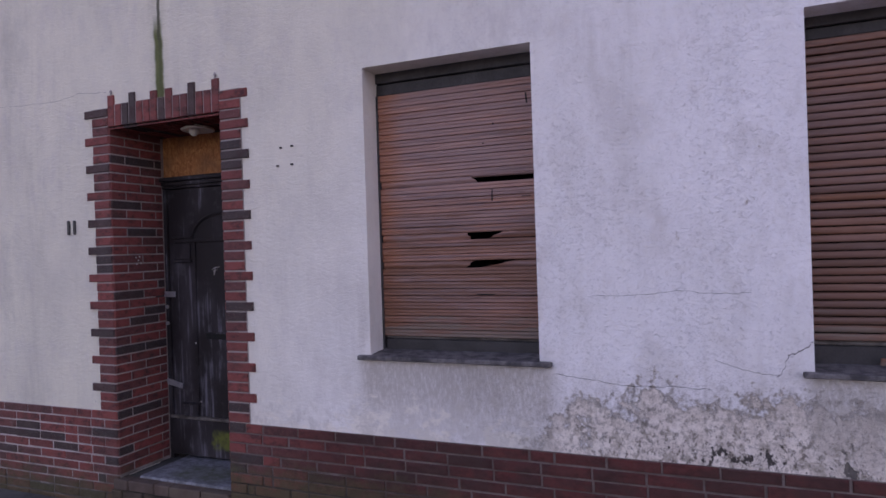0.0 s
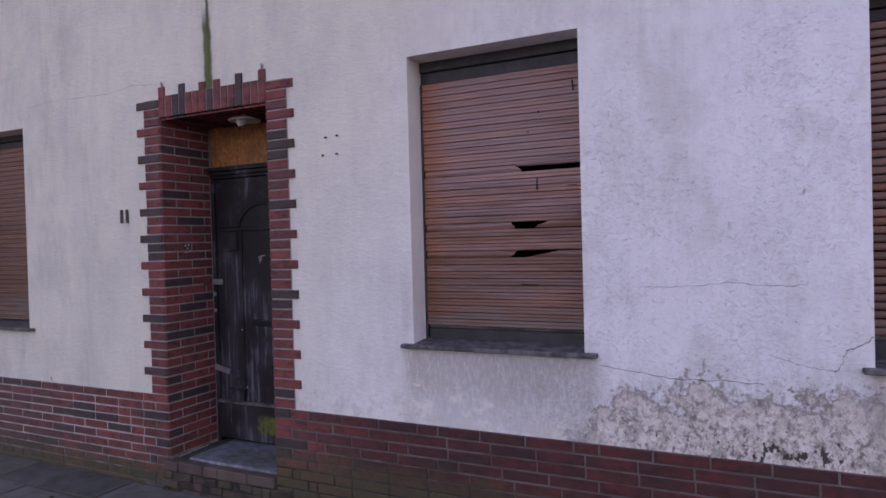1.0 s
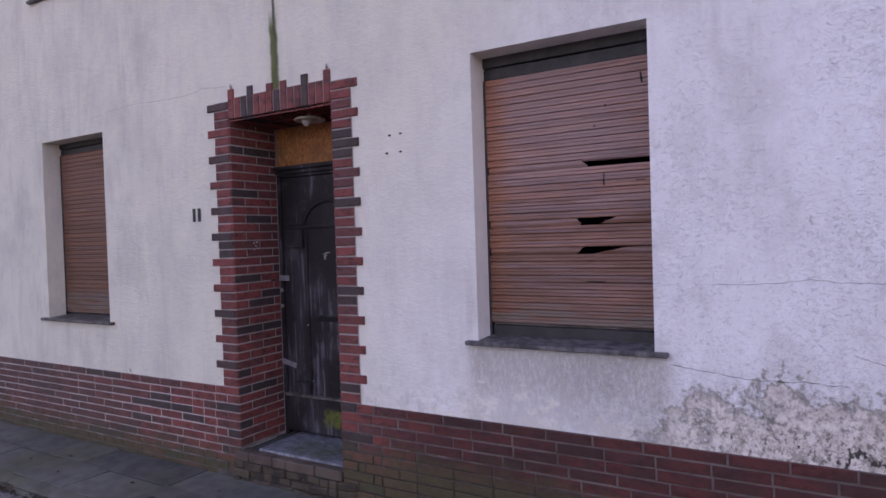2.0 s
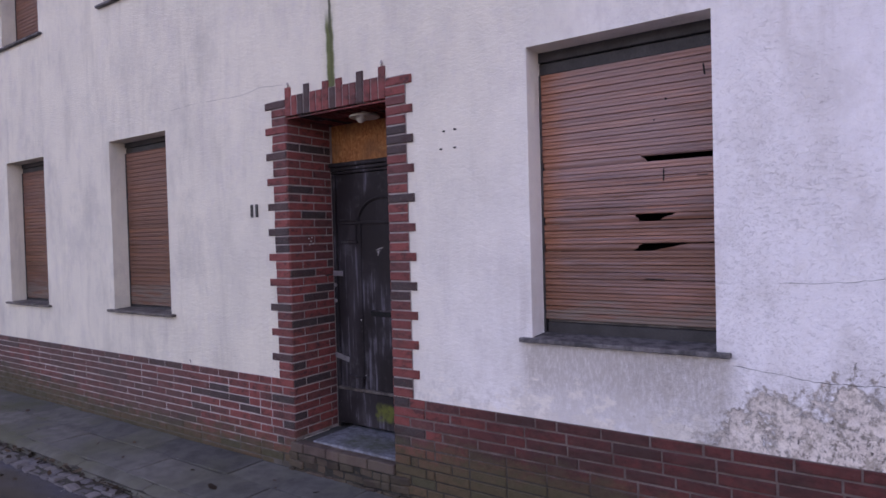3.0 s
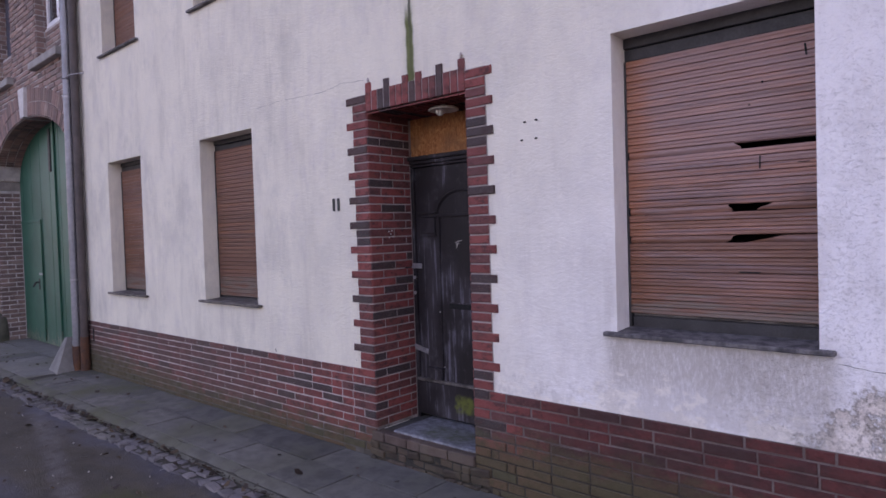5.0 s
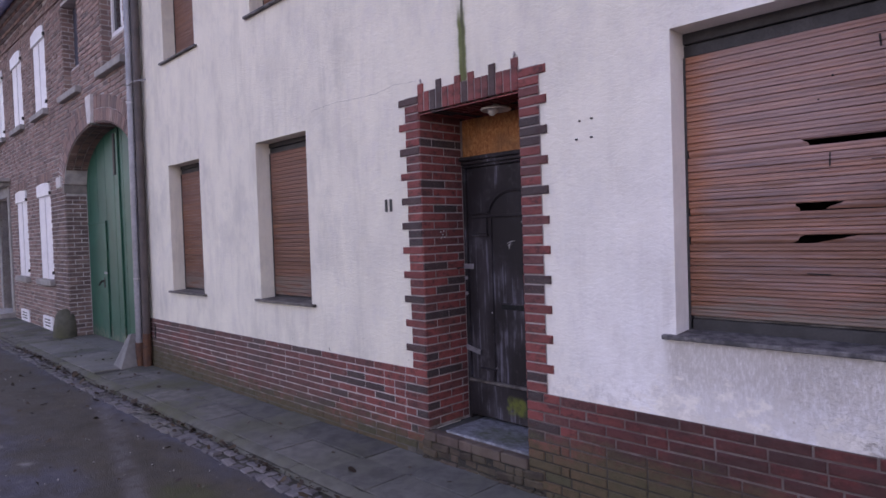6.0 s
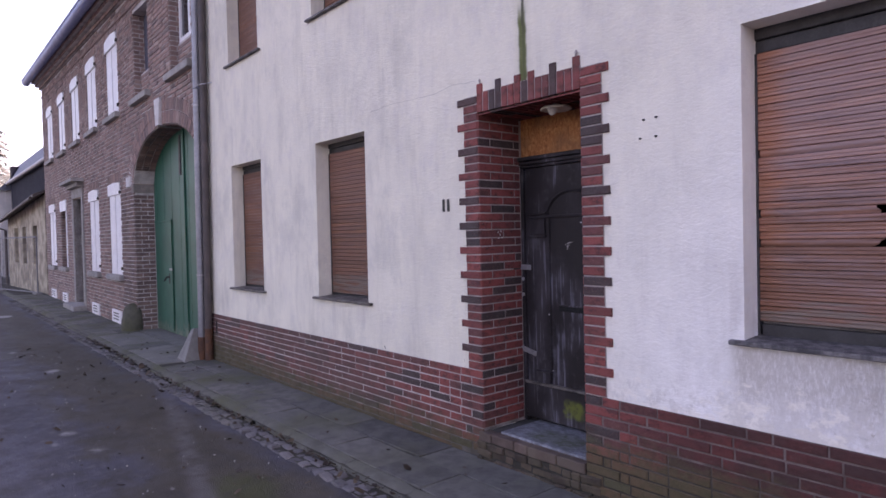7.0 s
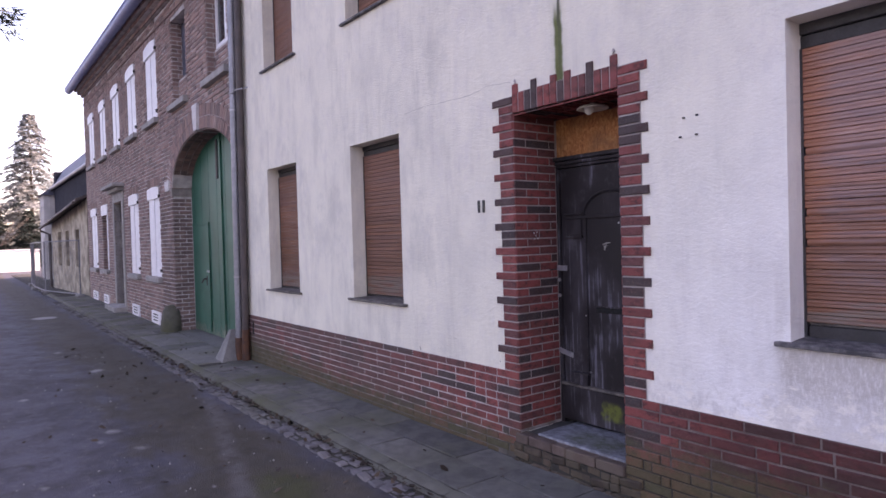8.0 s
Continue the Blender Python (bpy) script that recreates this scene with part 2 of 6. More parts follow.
def old_brick_material(name, joined=True, darken=0.0):
    g = Graph(name, 0.88, 0.0, 0.3)
    r = g.island_random() if joined else g.piece_random()
    body = g.colors(r, [(0.0, (0.25, 0.160, 0.140)), (0.25, (0.33, 0.212, 0.182)), (0.5, (0.17, 0.118, 0.108)), (0.7, (0.29, 0.190, 0.165)), (0.85, (0.13, 0.098, 0.094)), (1.0, (0.40, 0.29, 0.25))])
    blot, fine = g.noise(5, 6, 0.65), g.noise(60, 4)
    col = g.mix(g.ramp(blot, 0.45, 0.75, 0.0, 0.6), body, (0.17, 0.125, 0.112))
    col = g.mix(g.ramp(fine, 0.5, 0.8, 0.0, 0.5), col, (0.38, 0.30, 0.26))
    # patches of dark brown over the bricks, as strong as the last argument
    col = g.mix(g.ramp(g.noise((3, 3, 5), 6, 0.7, (1, 2, 3)), 0.36, 0.62, 0.3 * darken, darken), col, (0.10, 0.072, 0.066))
    return g.done(col, g.bump(fine, 0.5, 0.004))


def slat_material(name, tint, tones=1.0):
    g = Graph(name, 0.5, 0.0, 0.35)
    r = g.piece_random()
    body = g.colors(r, [(0.0, tuple(c * 0.7 for c in tint)), (0.25, tuple(c * 0.95 for c in tint)), (0.5, (tint[0] * 1.15, tint[1] * 1.05, tint[2] * 0.95)), (0.7, (tint[0] * 0.72, tint[1] * 0.8, tint[2] * 0.95)), (0.85, (tint[0] * 1.3, tint[1] * 1.25, tint[2] * 1.2)), (1.0, (tint[0] * 1.1, tint[1] * 0.9, tint[2] * 0.7))])
    grain = g.noise((2.2, 5, 150), 5, 0.6)
    fade = g.noise((1.3, 4, 6), 6, 0.7)
    col = g.mix(g.ramp(grain, 0.35, 0.7, 0.0, 0.5), body, tuple(c * 0.45 for c in tint))
    col = g.mix(g.ramp(fade, 0.40, 0.66, 0.0, 0.75 * tones), col, (0.195, 0.142, 0.14))
    col = g.mix(g.ramp(g.noise((3, 4, 90), 4, 0.6, (5, 0, 0)), 0.56, 0.72, 0.0, 0.6 * tones), col, (0.46, 0.31, 0.26))
    z = g.axis(2)
    grey = g.noise((0.8, 3, 46), 6, 0.7, (1, 7, 2))
    col = g.mix(g.ramp(grey, 0.46, 0.62, 0.0, 0.62 * tones), col, (0.165, 0.118, 0.122))
    bleach = g.math("ADD", g.noise((0.9, 3, 14), 5, 0.7, (4, 4, 4)), g.ramp(z, 1.5, 2.3, -0.10, 0.10))
    col = g.mix(g.ramp(bleach, 0.42, 0.62, 0.0, 0.38 * tones), col, (0.43, 0.27, 0.24))
    edge = g.math("MULTIPLY", g.ramp(g.math("ADD", g.axis(0), g.math("MULTIPLY", fade, 0.3)), -1.52, -1.36, 1.0, 0.0), 0.6 * tones)
    col = g.mix(edge, col, (tint[0] * 1.15, tint[1] * 0.85, tint[2] * 0.5))
    # brown weathering across the lower slats
    worn = g.math("ADD", g.noise((1.6, 3, 24), 5, 0.7, (2, 0, 6)), g.ramp(z, 1.35, 2.15, 0.10, -0.14))
    col = g.mix(g.ramp(worn, 0.46, 0.64, 0.0, 0.7 * tones), col, (tint[0] * 0.50, tint[1] * 0.44, tint[2] * 0.34))
    dust = g.math("ADD", g.noise((3, 3, 30), 5), g.ramp(z, 1.15, 1.4, 0.12, -0.2))
    col = g.mix(g.ramp(dust, 0.48, 0.66, 0.0, 0.75), col, (0.17, 0.135, 0.11))
    return g.done(col, g.bump(grain, 0.2, 0.002), g.ramp(fade, 0.3, 0.7, 0.4, 0.7))


def door_material():
    g = Graph("weathered_black_door_paint", 0.6, 0.0, 0.2)
    grain = g.noise((38, 38, 1.6), 6, 0.65)
    blot = g.noise((4, 4, 2.2), 5, 0.6)
    col = g.mix(g.ramp(blot, 0.4, 0.7), (0.020, 0.0165, 0.0175), (0.050, 0.043, 0.047))
    col = g.mix(g.ramp(g.math("MULTIPLY", grain, g.ramp(blot, 0.3, 0.7, 0.8, 1.2)), 0.57, 0.76, 0.0, 0.7), col, (0.17, 0.165, 0.20))
    col = g.mix(g.ramp(g.noise((5, 5, 4), 6, 0.7, (4, 2, 8)), 0.55, 0.72, 0.0, 0.4), col, (0.12, 0.115, 0.13))
    z, x = g.axis(2), g.axis(0)
    green = g.math("MULTIPLY", g.math("MULTIPLY", g.ramp(g.math("ABSOLUTE", g.math("SUBTRACT", x, -3.13)), 0.05, 0.17, 1.0, 0.0), g.ramp(g.math("ABSOLUTE", g.math("SUBTRACT", z, 0.34)), 0.03, 0.13, 1.0, 0.0)), g.noise(18, 5))
    col = g.mix(g.ramp(green, 0.24, 0.6, 0.0, 0.85), col, (0.13, 0.15, 0.03))
    return g.done(col, g.bump(grain, 0.35, 0.004), g.ramp(blot, 0.3, 0.7, 0.5, 0.75))


def osb_material():
    g = Graph("stained_chipboard", 0.75, 0.0, 0.3)
    k = g.noise((26, 26, 15), 4, 0.7, warp=2.0)
    big = g.noise(5, 4)
    col = g.colors(k, [(0.3, (0.16, 0.050, 0.016)), (0.5, (0.38, 0.145, 0.048)), (0.7, (0.54, 0.26, 0.10))])
    col = g.mix(g.ramp(big, 0.45, 0.75, 0.0, 0.6), col, (0.17, 0.085, 0.04))
    return g.done(col, g.bump(k, 0.4, 0.003))


def asphalt_material():
    g = Graph("worn_asphalt", 0.85, 0.0, 0.28)
    big, mid = g.noise((0.35, 0.9, 1), 5, 0.6), g.noise(2.6, 6, 0.65)
    grit = g.noise(140, 3, 0.7)
    stones = g.voronoi(85)
    col = g.mix(g.ramp(big, 0.35, 0.65), (0.045, 0.045, 0.061), (0.074, 0.073, 0.095))
    col = g.mix(g.ramp(mid, 0.42, 0.66, 0.0, 0.7), col, (0.05, 0.045, 0.042))
    col = g.mix(g.ramp(g.noise(11, 6, 0.7, (2, 2, 0)), 0.5, 0.68, 0.0, 0.45), col, (0.135, 0.13, 0.132))
    col = g.mix(g.ramp(grit, 0.58, 0.75, 0.0, 0.45), col, (0.20, 0.195, 0.19))
    y = g.axis(1)
    # brown silt beside the gutter, with mossy patches in it
    silt = g.math("ADD", g.noise((1.0, 1.8, 1), 6, 0.7, (3, 7, 0)), g.band(1, 1.0, 2.3, 0.55))
    col = g.mix(g.ramp(silt, 1.16, 1.50, 0.0, 0.9), col, g.mix(g.ramp(mid, 0.35, 0.65), (0.050, 0.042, 0.029), (0.088, 0.074, 0.054)))
    edge = g.math("ADD", g.noise((1.3, 2.2, 1), 6, 0.7, (7, 3, 0)), g.band(1, 0.6, 2.2, 0.5))
    col = g.mix(g.ramp(edge, 1.36, 1.56, 0.0, 0.85), col, g.mix(g.ramp(grit, 0.35, 0.65), (0.036, 0.031, 0.022), (0.066, 0.056, 0.042)))
    mx, my = g.math("MULTIPLY", g.math("ADD", g.axis(0), 4.45), 0.6), g.math("SUBTRACT", y, 1.63)
    moss = g.math("ADD", g.math("SQRT", g.math("ADD", g.math("MULTIPLY", mx, mx), g.math("MULTIPLY", my, my))), g.math("MULTIPLY", g.noise((7, 7, 1), 6, 0.75, (2, 6, 0)), 0.5))
    col = g.mix(g.ramp(moss, 0.34, 0.54, 0.75, 0.0), col, g.mix(g.ramp(grit, 0.35, 0.65), (0.034, 0.044, 0.010), (0.070, 0.072, 0.024)))
    col = g.mix(g.ramp(g.noise((16, 20, 1), 5, 0.75, (1, 4, 0)), 0.56, 0.70, 0.0, 0.5), col, (0.038, 0.033, 0.028))
    col = g.mix(g.ramp(g.noise((5, 6, 1), 7, 0.78, (6, 1, 0)), 0.48, 0.66, 0.0, 0.5), col, (0.030, 0.027, 0.026))
    # pale scrapes, and a few larger pale spots with ragged edges
    scr = g.noise((3.2, 4.5, 1), 5, 0.6, (2, 8, 0))
    col = g.mix(g.ramp(scr, 0.70, 0.75, 0.0, 0.5), col, (0.30, 0.285, 0.28))
    x = g.axis(0)
    ragged = g.math("MULTIPLY", g.noise((9, 9, 1), 6, 0.75, (4, 4, 1)), 0.26)
    for sx, sy, r in ((-10.2, 1.34, 0.16), (-6.78, 0.95, 0.12), (-6.1, 1.05, 0.10), (-18.8, 1.5, 0.4), (-6.5, 0.8, 0.07), (-5.6, 0.3, 0.08), (-12.4, 1.1, 0.12), (-8.9, 0.4, 0.10), (-7.9, 0.1, 0.09)):
        dx, dy = g.math("SUBTRACT", x, sx), g.math("MULTIPLY", g.math("SUBTRACT", y, sy), 1.3)
        d2 = g.math("SQRT", g.math("ADD", g.math("MULTIPLY", dx, dx), g.math("MULTIPLY", dy, dy)))
        col = g.mix(g.ramp(g.math("ADD", d2, ragged), r, r + 0.13, 0.7, 0.0), col, (0.34, 0.325, 0.32))
    # a dusty seam that bends away from the gutter
    wob = g.math("ADD", g.math("ADD", y, g.math("MULTIPLY", x, 0.22)), g.math("MULTIPLY", g.noise((0.9, 0.5, 1), 3), 0.12))
    seam = g.math("MULTIPLY", g.ramp(g.math("ABSOLUTE", g.math("SUBTRACT", wob, 0.45)), 0.0, 0.13, 0.42, 0.0), g.math("MULTIPLY", g.band(0, -7.6, -3.2, 0.9), g.ramp(g.noise((6, 6, 1), 6, 0.75, (8, 3, 0)), 0.38, 0.58, 0.15, 1.0)))
    col = g.mix(seam, col, (0.165, 0.155, 0.16))
    n = g.bump(g.math("ADD", grit, g.math("MULTIPLY", stones, 1.2)), 0.6, 0.006)
    return g.done(col, n, g.ramp(mid, 0.3, 0.7, 0.62, 0.8))


def slab_material(name, c1, c2, moss=0.5, spread=1.0):
    g = Graph(name, 0.86, 0.0, 0.3)
    r = g.piece_random()
    big, mid, grit = g.noise(1.6, 5), g.noise(7, 6, 0.65), g.noise(120, 3, 0.7)
    col = g.mix(g.ramp(mid, 0.3, 0.7), c1, c2)
    col = g.mix(1.0, col, g.colors(r, [(0.0, tuple(1 - q * spread for q in (0.32, 0.32, 0.3))), (0.5, (1, 1, 1)), (1.0, tuple(1 + q * spread for q in (0.25, 0.22, 0.18)))]), "MULTIPLY")
    col = g.mix(g.ramp(grit, 0.55, 0.8, 0.0, 0.4), col, tuple(c * 0.5 for c in c1))
    col = g.mix(g.ramp(g.math("ADD", big, g.math("MULTIPLY", mid, 0.5)), 0.68, 0.92, 0.0, g.math("MULTIPLY", g.ramp(g.axis(0), -7.5, -3.8, 1.0, 0.35), moss)), col, (0.080, 0.083, 0.045))
    col = g.mix(g.ramp(g.noise((3, 9, 3), 6, 0.7, (5, 5, 0)), 0.66, 0.78, 0.0, 0.5), col, (0.36, 0.35, 0.33))
    return g.done(col, g.bump(grit, 0.4, 0.004))


def step_material():
    g = Graph("scuffed_step_slab", 0.7, 0.0, 0.35)
    scuff, fine = g.noise((16, 20, 9), 7, 0.72, (0, 0, 0), 0.3), g.noise(90, 4)
    col = g.mix(g.ramp(scuff, 0.36, 0.66), (0.115, 0.120, 0.132), (0.25, 0.265, 0.295))
    x, y = g.axis(0), g.axis(1)
    mid = g.math("MULTIPLY", g.ramp(g.math("ABSOLUTE", g.math("SUBTRACT", x, -3.08)), 0.12, 0.30, 1.0, 0.0), g.ramp(g.math("ABSOLUTE", g.math("SUBTRACT", y, 3.32)), 0.06, 0.17, 1.0, 0.0))
    col = g.mix(g.math("MULTIPLY", mid, g.ramp(scuff, 0.3, 0.6, 1.0, 0.5)), col, (0.088, 0.098, 0.062))
    return g.done(col, g.bump(fine, 0.4, 0.003))


def gate_material():
    g = Graph("green_gate_paint", 0.5, 0.0, 0.4)
    grain, blot = g.noise((30, 30, 1.2), 5, 0.6), g.noise(2.2, 5)
    col = g.mix(g.ramp(blot, 0.35, 0.7), (0.010, 0.088, 0.056), (0.018, 0.122, 0.080))
    col = g.mix(g.ramp(grain, 0.55, 0.8, 0.0, 0.4), col, (0.035, 0.155, 0.105))
    z = g.axis(2)
    worn = g.math("ADD", g.noise((24, 24, 5), 6, 0.7), g.ramp(z, 0.0, 0.55, 0.12, -0.22))
    col = g.mix(g.ramp(worn, 0.56, 0.66, 0.0, 0.85), col, (0.16, 0.17, 0.13))
    return g.done(col, g.bump(grain, 0.25, 0.003))


def leaf_material(name, c1, c2, thin=0.0):
    """Leaves or needles; thin: how much light comes through them."""
    g = Graph(name, 0.7, 0.0, 0.3)
    col = g.mix(g.island_random(), c1, c2)
    col = g.mix(g.ramp(g.noise(3, 4), 0.3, 0.7), col, tuple(c * 0.6 for c in c1))
    m = g.done(col)
    if thin:
        t, add = g.n("ShaderNodeBsdfTranslucent"), g.n("ShaderNodeMixShader")
        g.put(t.inputs["Color"], col)
        add.inputs[0].default_value = thin
        g.t.links.new(g.b.outputs[0], add.inputs[1]), g.t.links.new(t.outputs[0], add.inputs[2])
        g.t.links.new(add.outputs[0], g.t.nodes["Material Output"].inputs["Surface"])
    return m


PLASTER = plaster_material()
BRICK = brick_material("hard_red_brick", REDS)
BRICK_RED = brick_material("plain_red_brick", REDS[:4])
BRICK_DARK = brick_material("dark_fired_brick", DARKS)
OLDBRICK = old_brick_material("old_brown_brick")
OLDBRICK_P = old_brick_material("old_brown_brick_single", False, 0.8)
MORTAR = mortar_material("pale_mortar", (0.52, 0.465, 0.44), (0.35, 0.31, 0.29))
DOORMORTAR = mortar_material("grey_mortar", (0.39, 0.345, 0.325), (0.27, 0.235, 0.22))
DIRTYMORTAR = mortar_material("soiled_mortar", (0.115, 0.085, 0.078), (0.19, 0.15, 0.138))
OLDMORTAR = simple("old_lime_mortar", (0.56, 0.52, 0.49), (0.33, 0.30, 0.285), 4, 0.95, 90, 0.5, 0.004)
STEPBRICK = slab_material("soiled_step_brick", (0.046, 0.035, 0.027), (0.088, 0.064, 0.048), 0.8, 1.2)
STEPTREAD = slab_material("worn_step_tread_brick", (0.088, 0.060, 0.050), (0.135, 0.098, 0.082), 0.7, 0.7)
KEYWHITE = simple("whitewashed_stone", (0.66, 0.64, 0.62), (0.55, 0.53, 0.51), 8, 0.9, 70, 0.3, 0.003)
SLAT_OLD = slat_material("weathered_brown_slat", (0.335, 0.165, 0.122))
SLAT_MID = slat_material("brown_slat", (0.200, 0.096, 0.060), 0.4)
SLAT_RED = slat_material("red_brown_slat", (0.205, 0.098, 0.066), 0.35)
SLATE = simple("dark_slate_sill", (0.040, 0.038, 0.042), (0.165, 0.153, 0.156), 17, 0.7, 130, 0.4, 0.003)
DARKFRAME = simple("dark_grey_frame", (0.022, 0.021, 0.021), (0.042, 0.039, 0.040), 9, 0.6, 100, 0.2, 0.002)
SLATE_WORN = simple("weathered_brown_sill", (0.062, 0.053, 0.047), (0.17, 0.15, 0.135), 11, 0.75, 120, 0.4, 0.003)
VOID = simple("unlit_interior", (0.01, 0.01, 0.01), (0.015, 0.014, 0.014), 4, 0.95)
DOORWOOD = door_material()
OSB = osb_material()
ASPHALT = asphalt_material()
SLAB = slab_material("grey_paving_slab", (0.079, 0.078, 0.071), (0.142, 0.139, 0.131), 0.9, 1.0)
APRON = slab_material("pale_concrete_apron", (0.125, 0.123, 0.115), (0.18, 0.175, 0.163), 0.5)
KERB = slab_material("kerb_stone", (0.080, 0.079, 0.066), (0.130, 0.127, 0.110), 0.9, 0.3)
MOSSSTONE = slab_material("mossy_guard_stone", (0.062, 0.062, 0.046), (0.105, 0.103, 0.080), 0.95, 0.2)
COBBLE = slab_material("gutter_sett", (0.105, 0.097, 0.101), (0.165, 0.154, 0.157), 0.4)
SOIL = simple("joint_soil", (0.027, 0.025, 0.020), (0.046, 0.042, 0.031), 8, 0.95, 80, 0.8, 0.01)
CONCRETE = simple("grey_concrete", (0.22, 0.215, 0.205), (0.15, 0.147, 0.14), 6, 0.9, 90, 0.5, 0.004)
STEPSTONE = step_material()
WHITEPAINT = simple("white_shutter_paint", (0.82, 0.82, 0.83), (0.74, 0.74, 0.76), 5, 0.55, 60, 0.15, 0.002)
SILLSTONE = simple("pale_sill_stone", (0.36, 0.34, 0.32), (0.26, 0.25, 0.235), 6, 0.9, 70, 0.4, 0.004)
ZINC = simple("grey_zinc_pipe", (0.27, 0.275, 0.30), (0.22, 0.225, 0.245), 2, 0.45, 25, 0.02, 0.001, 0.5)
BROWNPIPE = simple("dark_brown_pipe", (0.055, 0.043, 0.042), (0.085, 0.065, 0.06), 6, 0.55, 70, 0.2, 0.001)
RUST = simple("rusted_cast_iron", (0.12, 0.05, 0.025), (0.07, 0.035, 0.025), 14, 0.85, 90, 0.5, 0.003)
GALV = simple("galvanised_steel", (0.40, 0.40, 0.42), (0.29, 0.29, 0.31), 20, 0.45, 120, 0.2, 0.001, 0.6)
LAMPWHITE = simple("aged_white_enamel", (0.62, 0.60, 0.53), (0.50, 0.47, 0.40), 14, 0.4, 80, 0.1, 0.001)
IRON = simple("black_iron", (0.025, 0.024, 0.024), (0.05, 0.045, 0.042), 20, 0.6, 90, 0.3, 0.002)
INK = simple("black_number_enamel", (0.02, 0.02, 0.02), (0.035, 0.035, 0.035), 20, 0.5)
FENCESTEEL = simple("dull_fence_steel", (0.15, 0.15, 0.165), (0.22, 0.22, 0.24), 20, 0.5, 120, 0.2, 0.001, 0.4)
GATE = gate_material()
ROOFSLATE = simple("blue_grey_slate", (0.075, 0.085, 0.12), (0.11, 0.12, 0.16), 3, 0.6, 40, 0.4, 0.01)
DARKCLAD = simple("dark_slate_cladding", (0.013, 0.015, 0.025), (0.022, 0.024, 0.036), 3, 0.9, 40, 0.4, 0.01, 0.0, 0.15)
GUTTERBLUE = simple("blue_grey_gutter_paint", (0.10, 0.14, 0.30), (0.15, 0.19, 0.37), 4, 0.45)
BOARDBLUE = simple("slate_blue_board", (0.050, 0.055, 0.080), (0.075, 0.080, 0.105), 4, 0.7)
IMPOST = simple("weathered_impost_stone", (0.20, 0.175, 0.155), (0.27, 0.235, 0.21), 7, 0.9, 70, 0.4, 0.004)
OCHRE = simple("flaking_ochre_render", (0.52, 0.45, 0.34), (0.24, 0.20, 0.15), 2.6, 0.92, 30, 0.6, 0.01)
PALE = simple("pale_house_render", (0.55, 0.53, 0.50), (0.45, 0.44, 0.42), 2, 0.9)
WHITEWALL = simple("white_garden_wall", (0.80, 0.80, 0.79), (0.72, 0.72, 0.71), 2, 0.9)
BARK = simple("grey_bark", (0.10, 0.08, 0.065), (0.16, 0.135, 0.11), 6, 0.95, 40, 0.8, 0.02)
# needles far paler than spruce: the glare over the distant tree is coloured in
SPRUCE = leaf_material("glare_pale_needles", (0.34, 0.36, 0.35), (0.50, 0.52, 0.50), 0.5)
SPRUCE_DARK = leaf_material("dark_spruce_needles", (0.022, 0.036, 0.03), (0.05, 0.065, 0.055))
LITTER = leaf_material("dead_leaf", (0.035, 0.024, 0.018), (0.11, 0.075, 0.045))
GLASS = simple("dark_window_glass", (0.02, 0.022, 0.026), (0.03, 0.032, 0.036), 3, 0.08, 30, 0.0, 0.0, 0.0, 0.6)

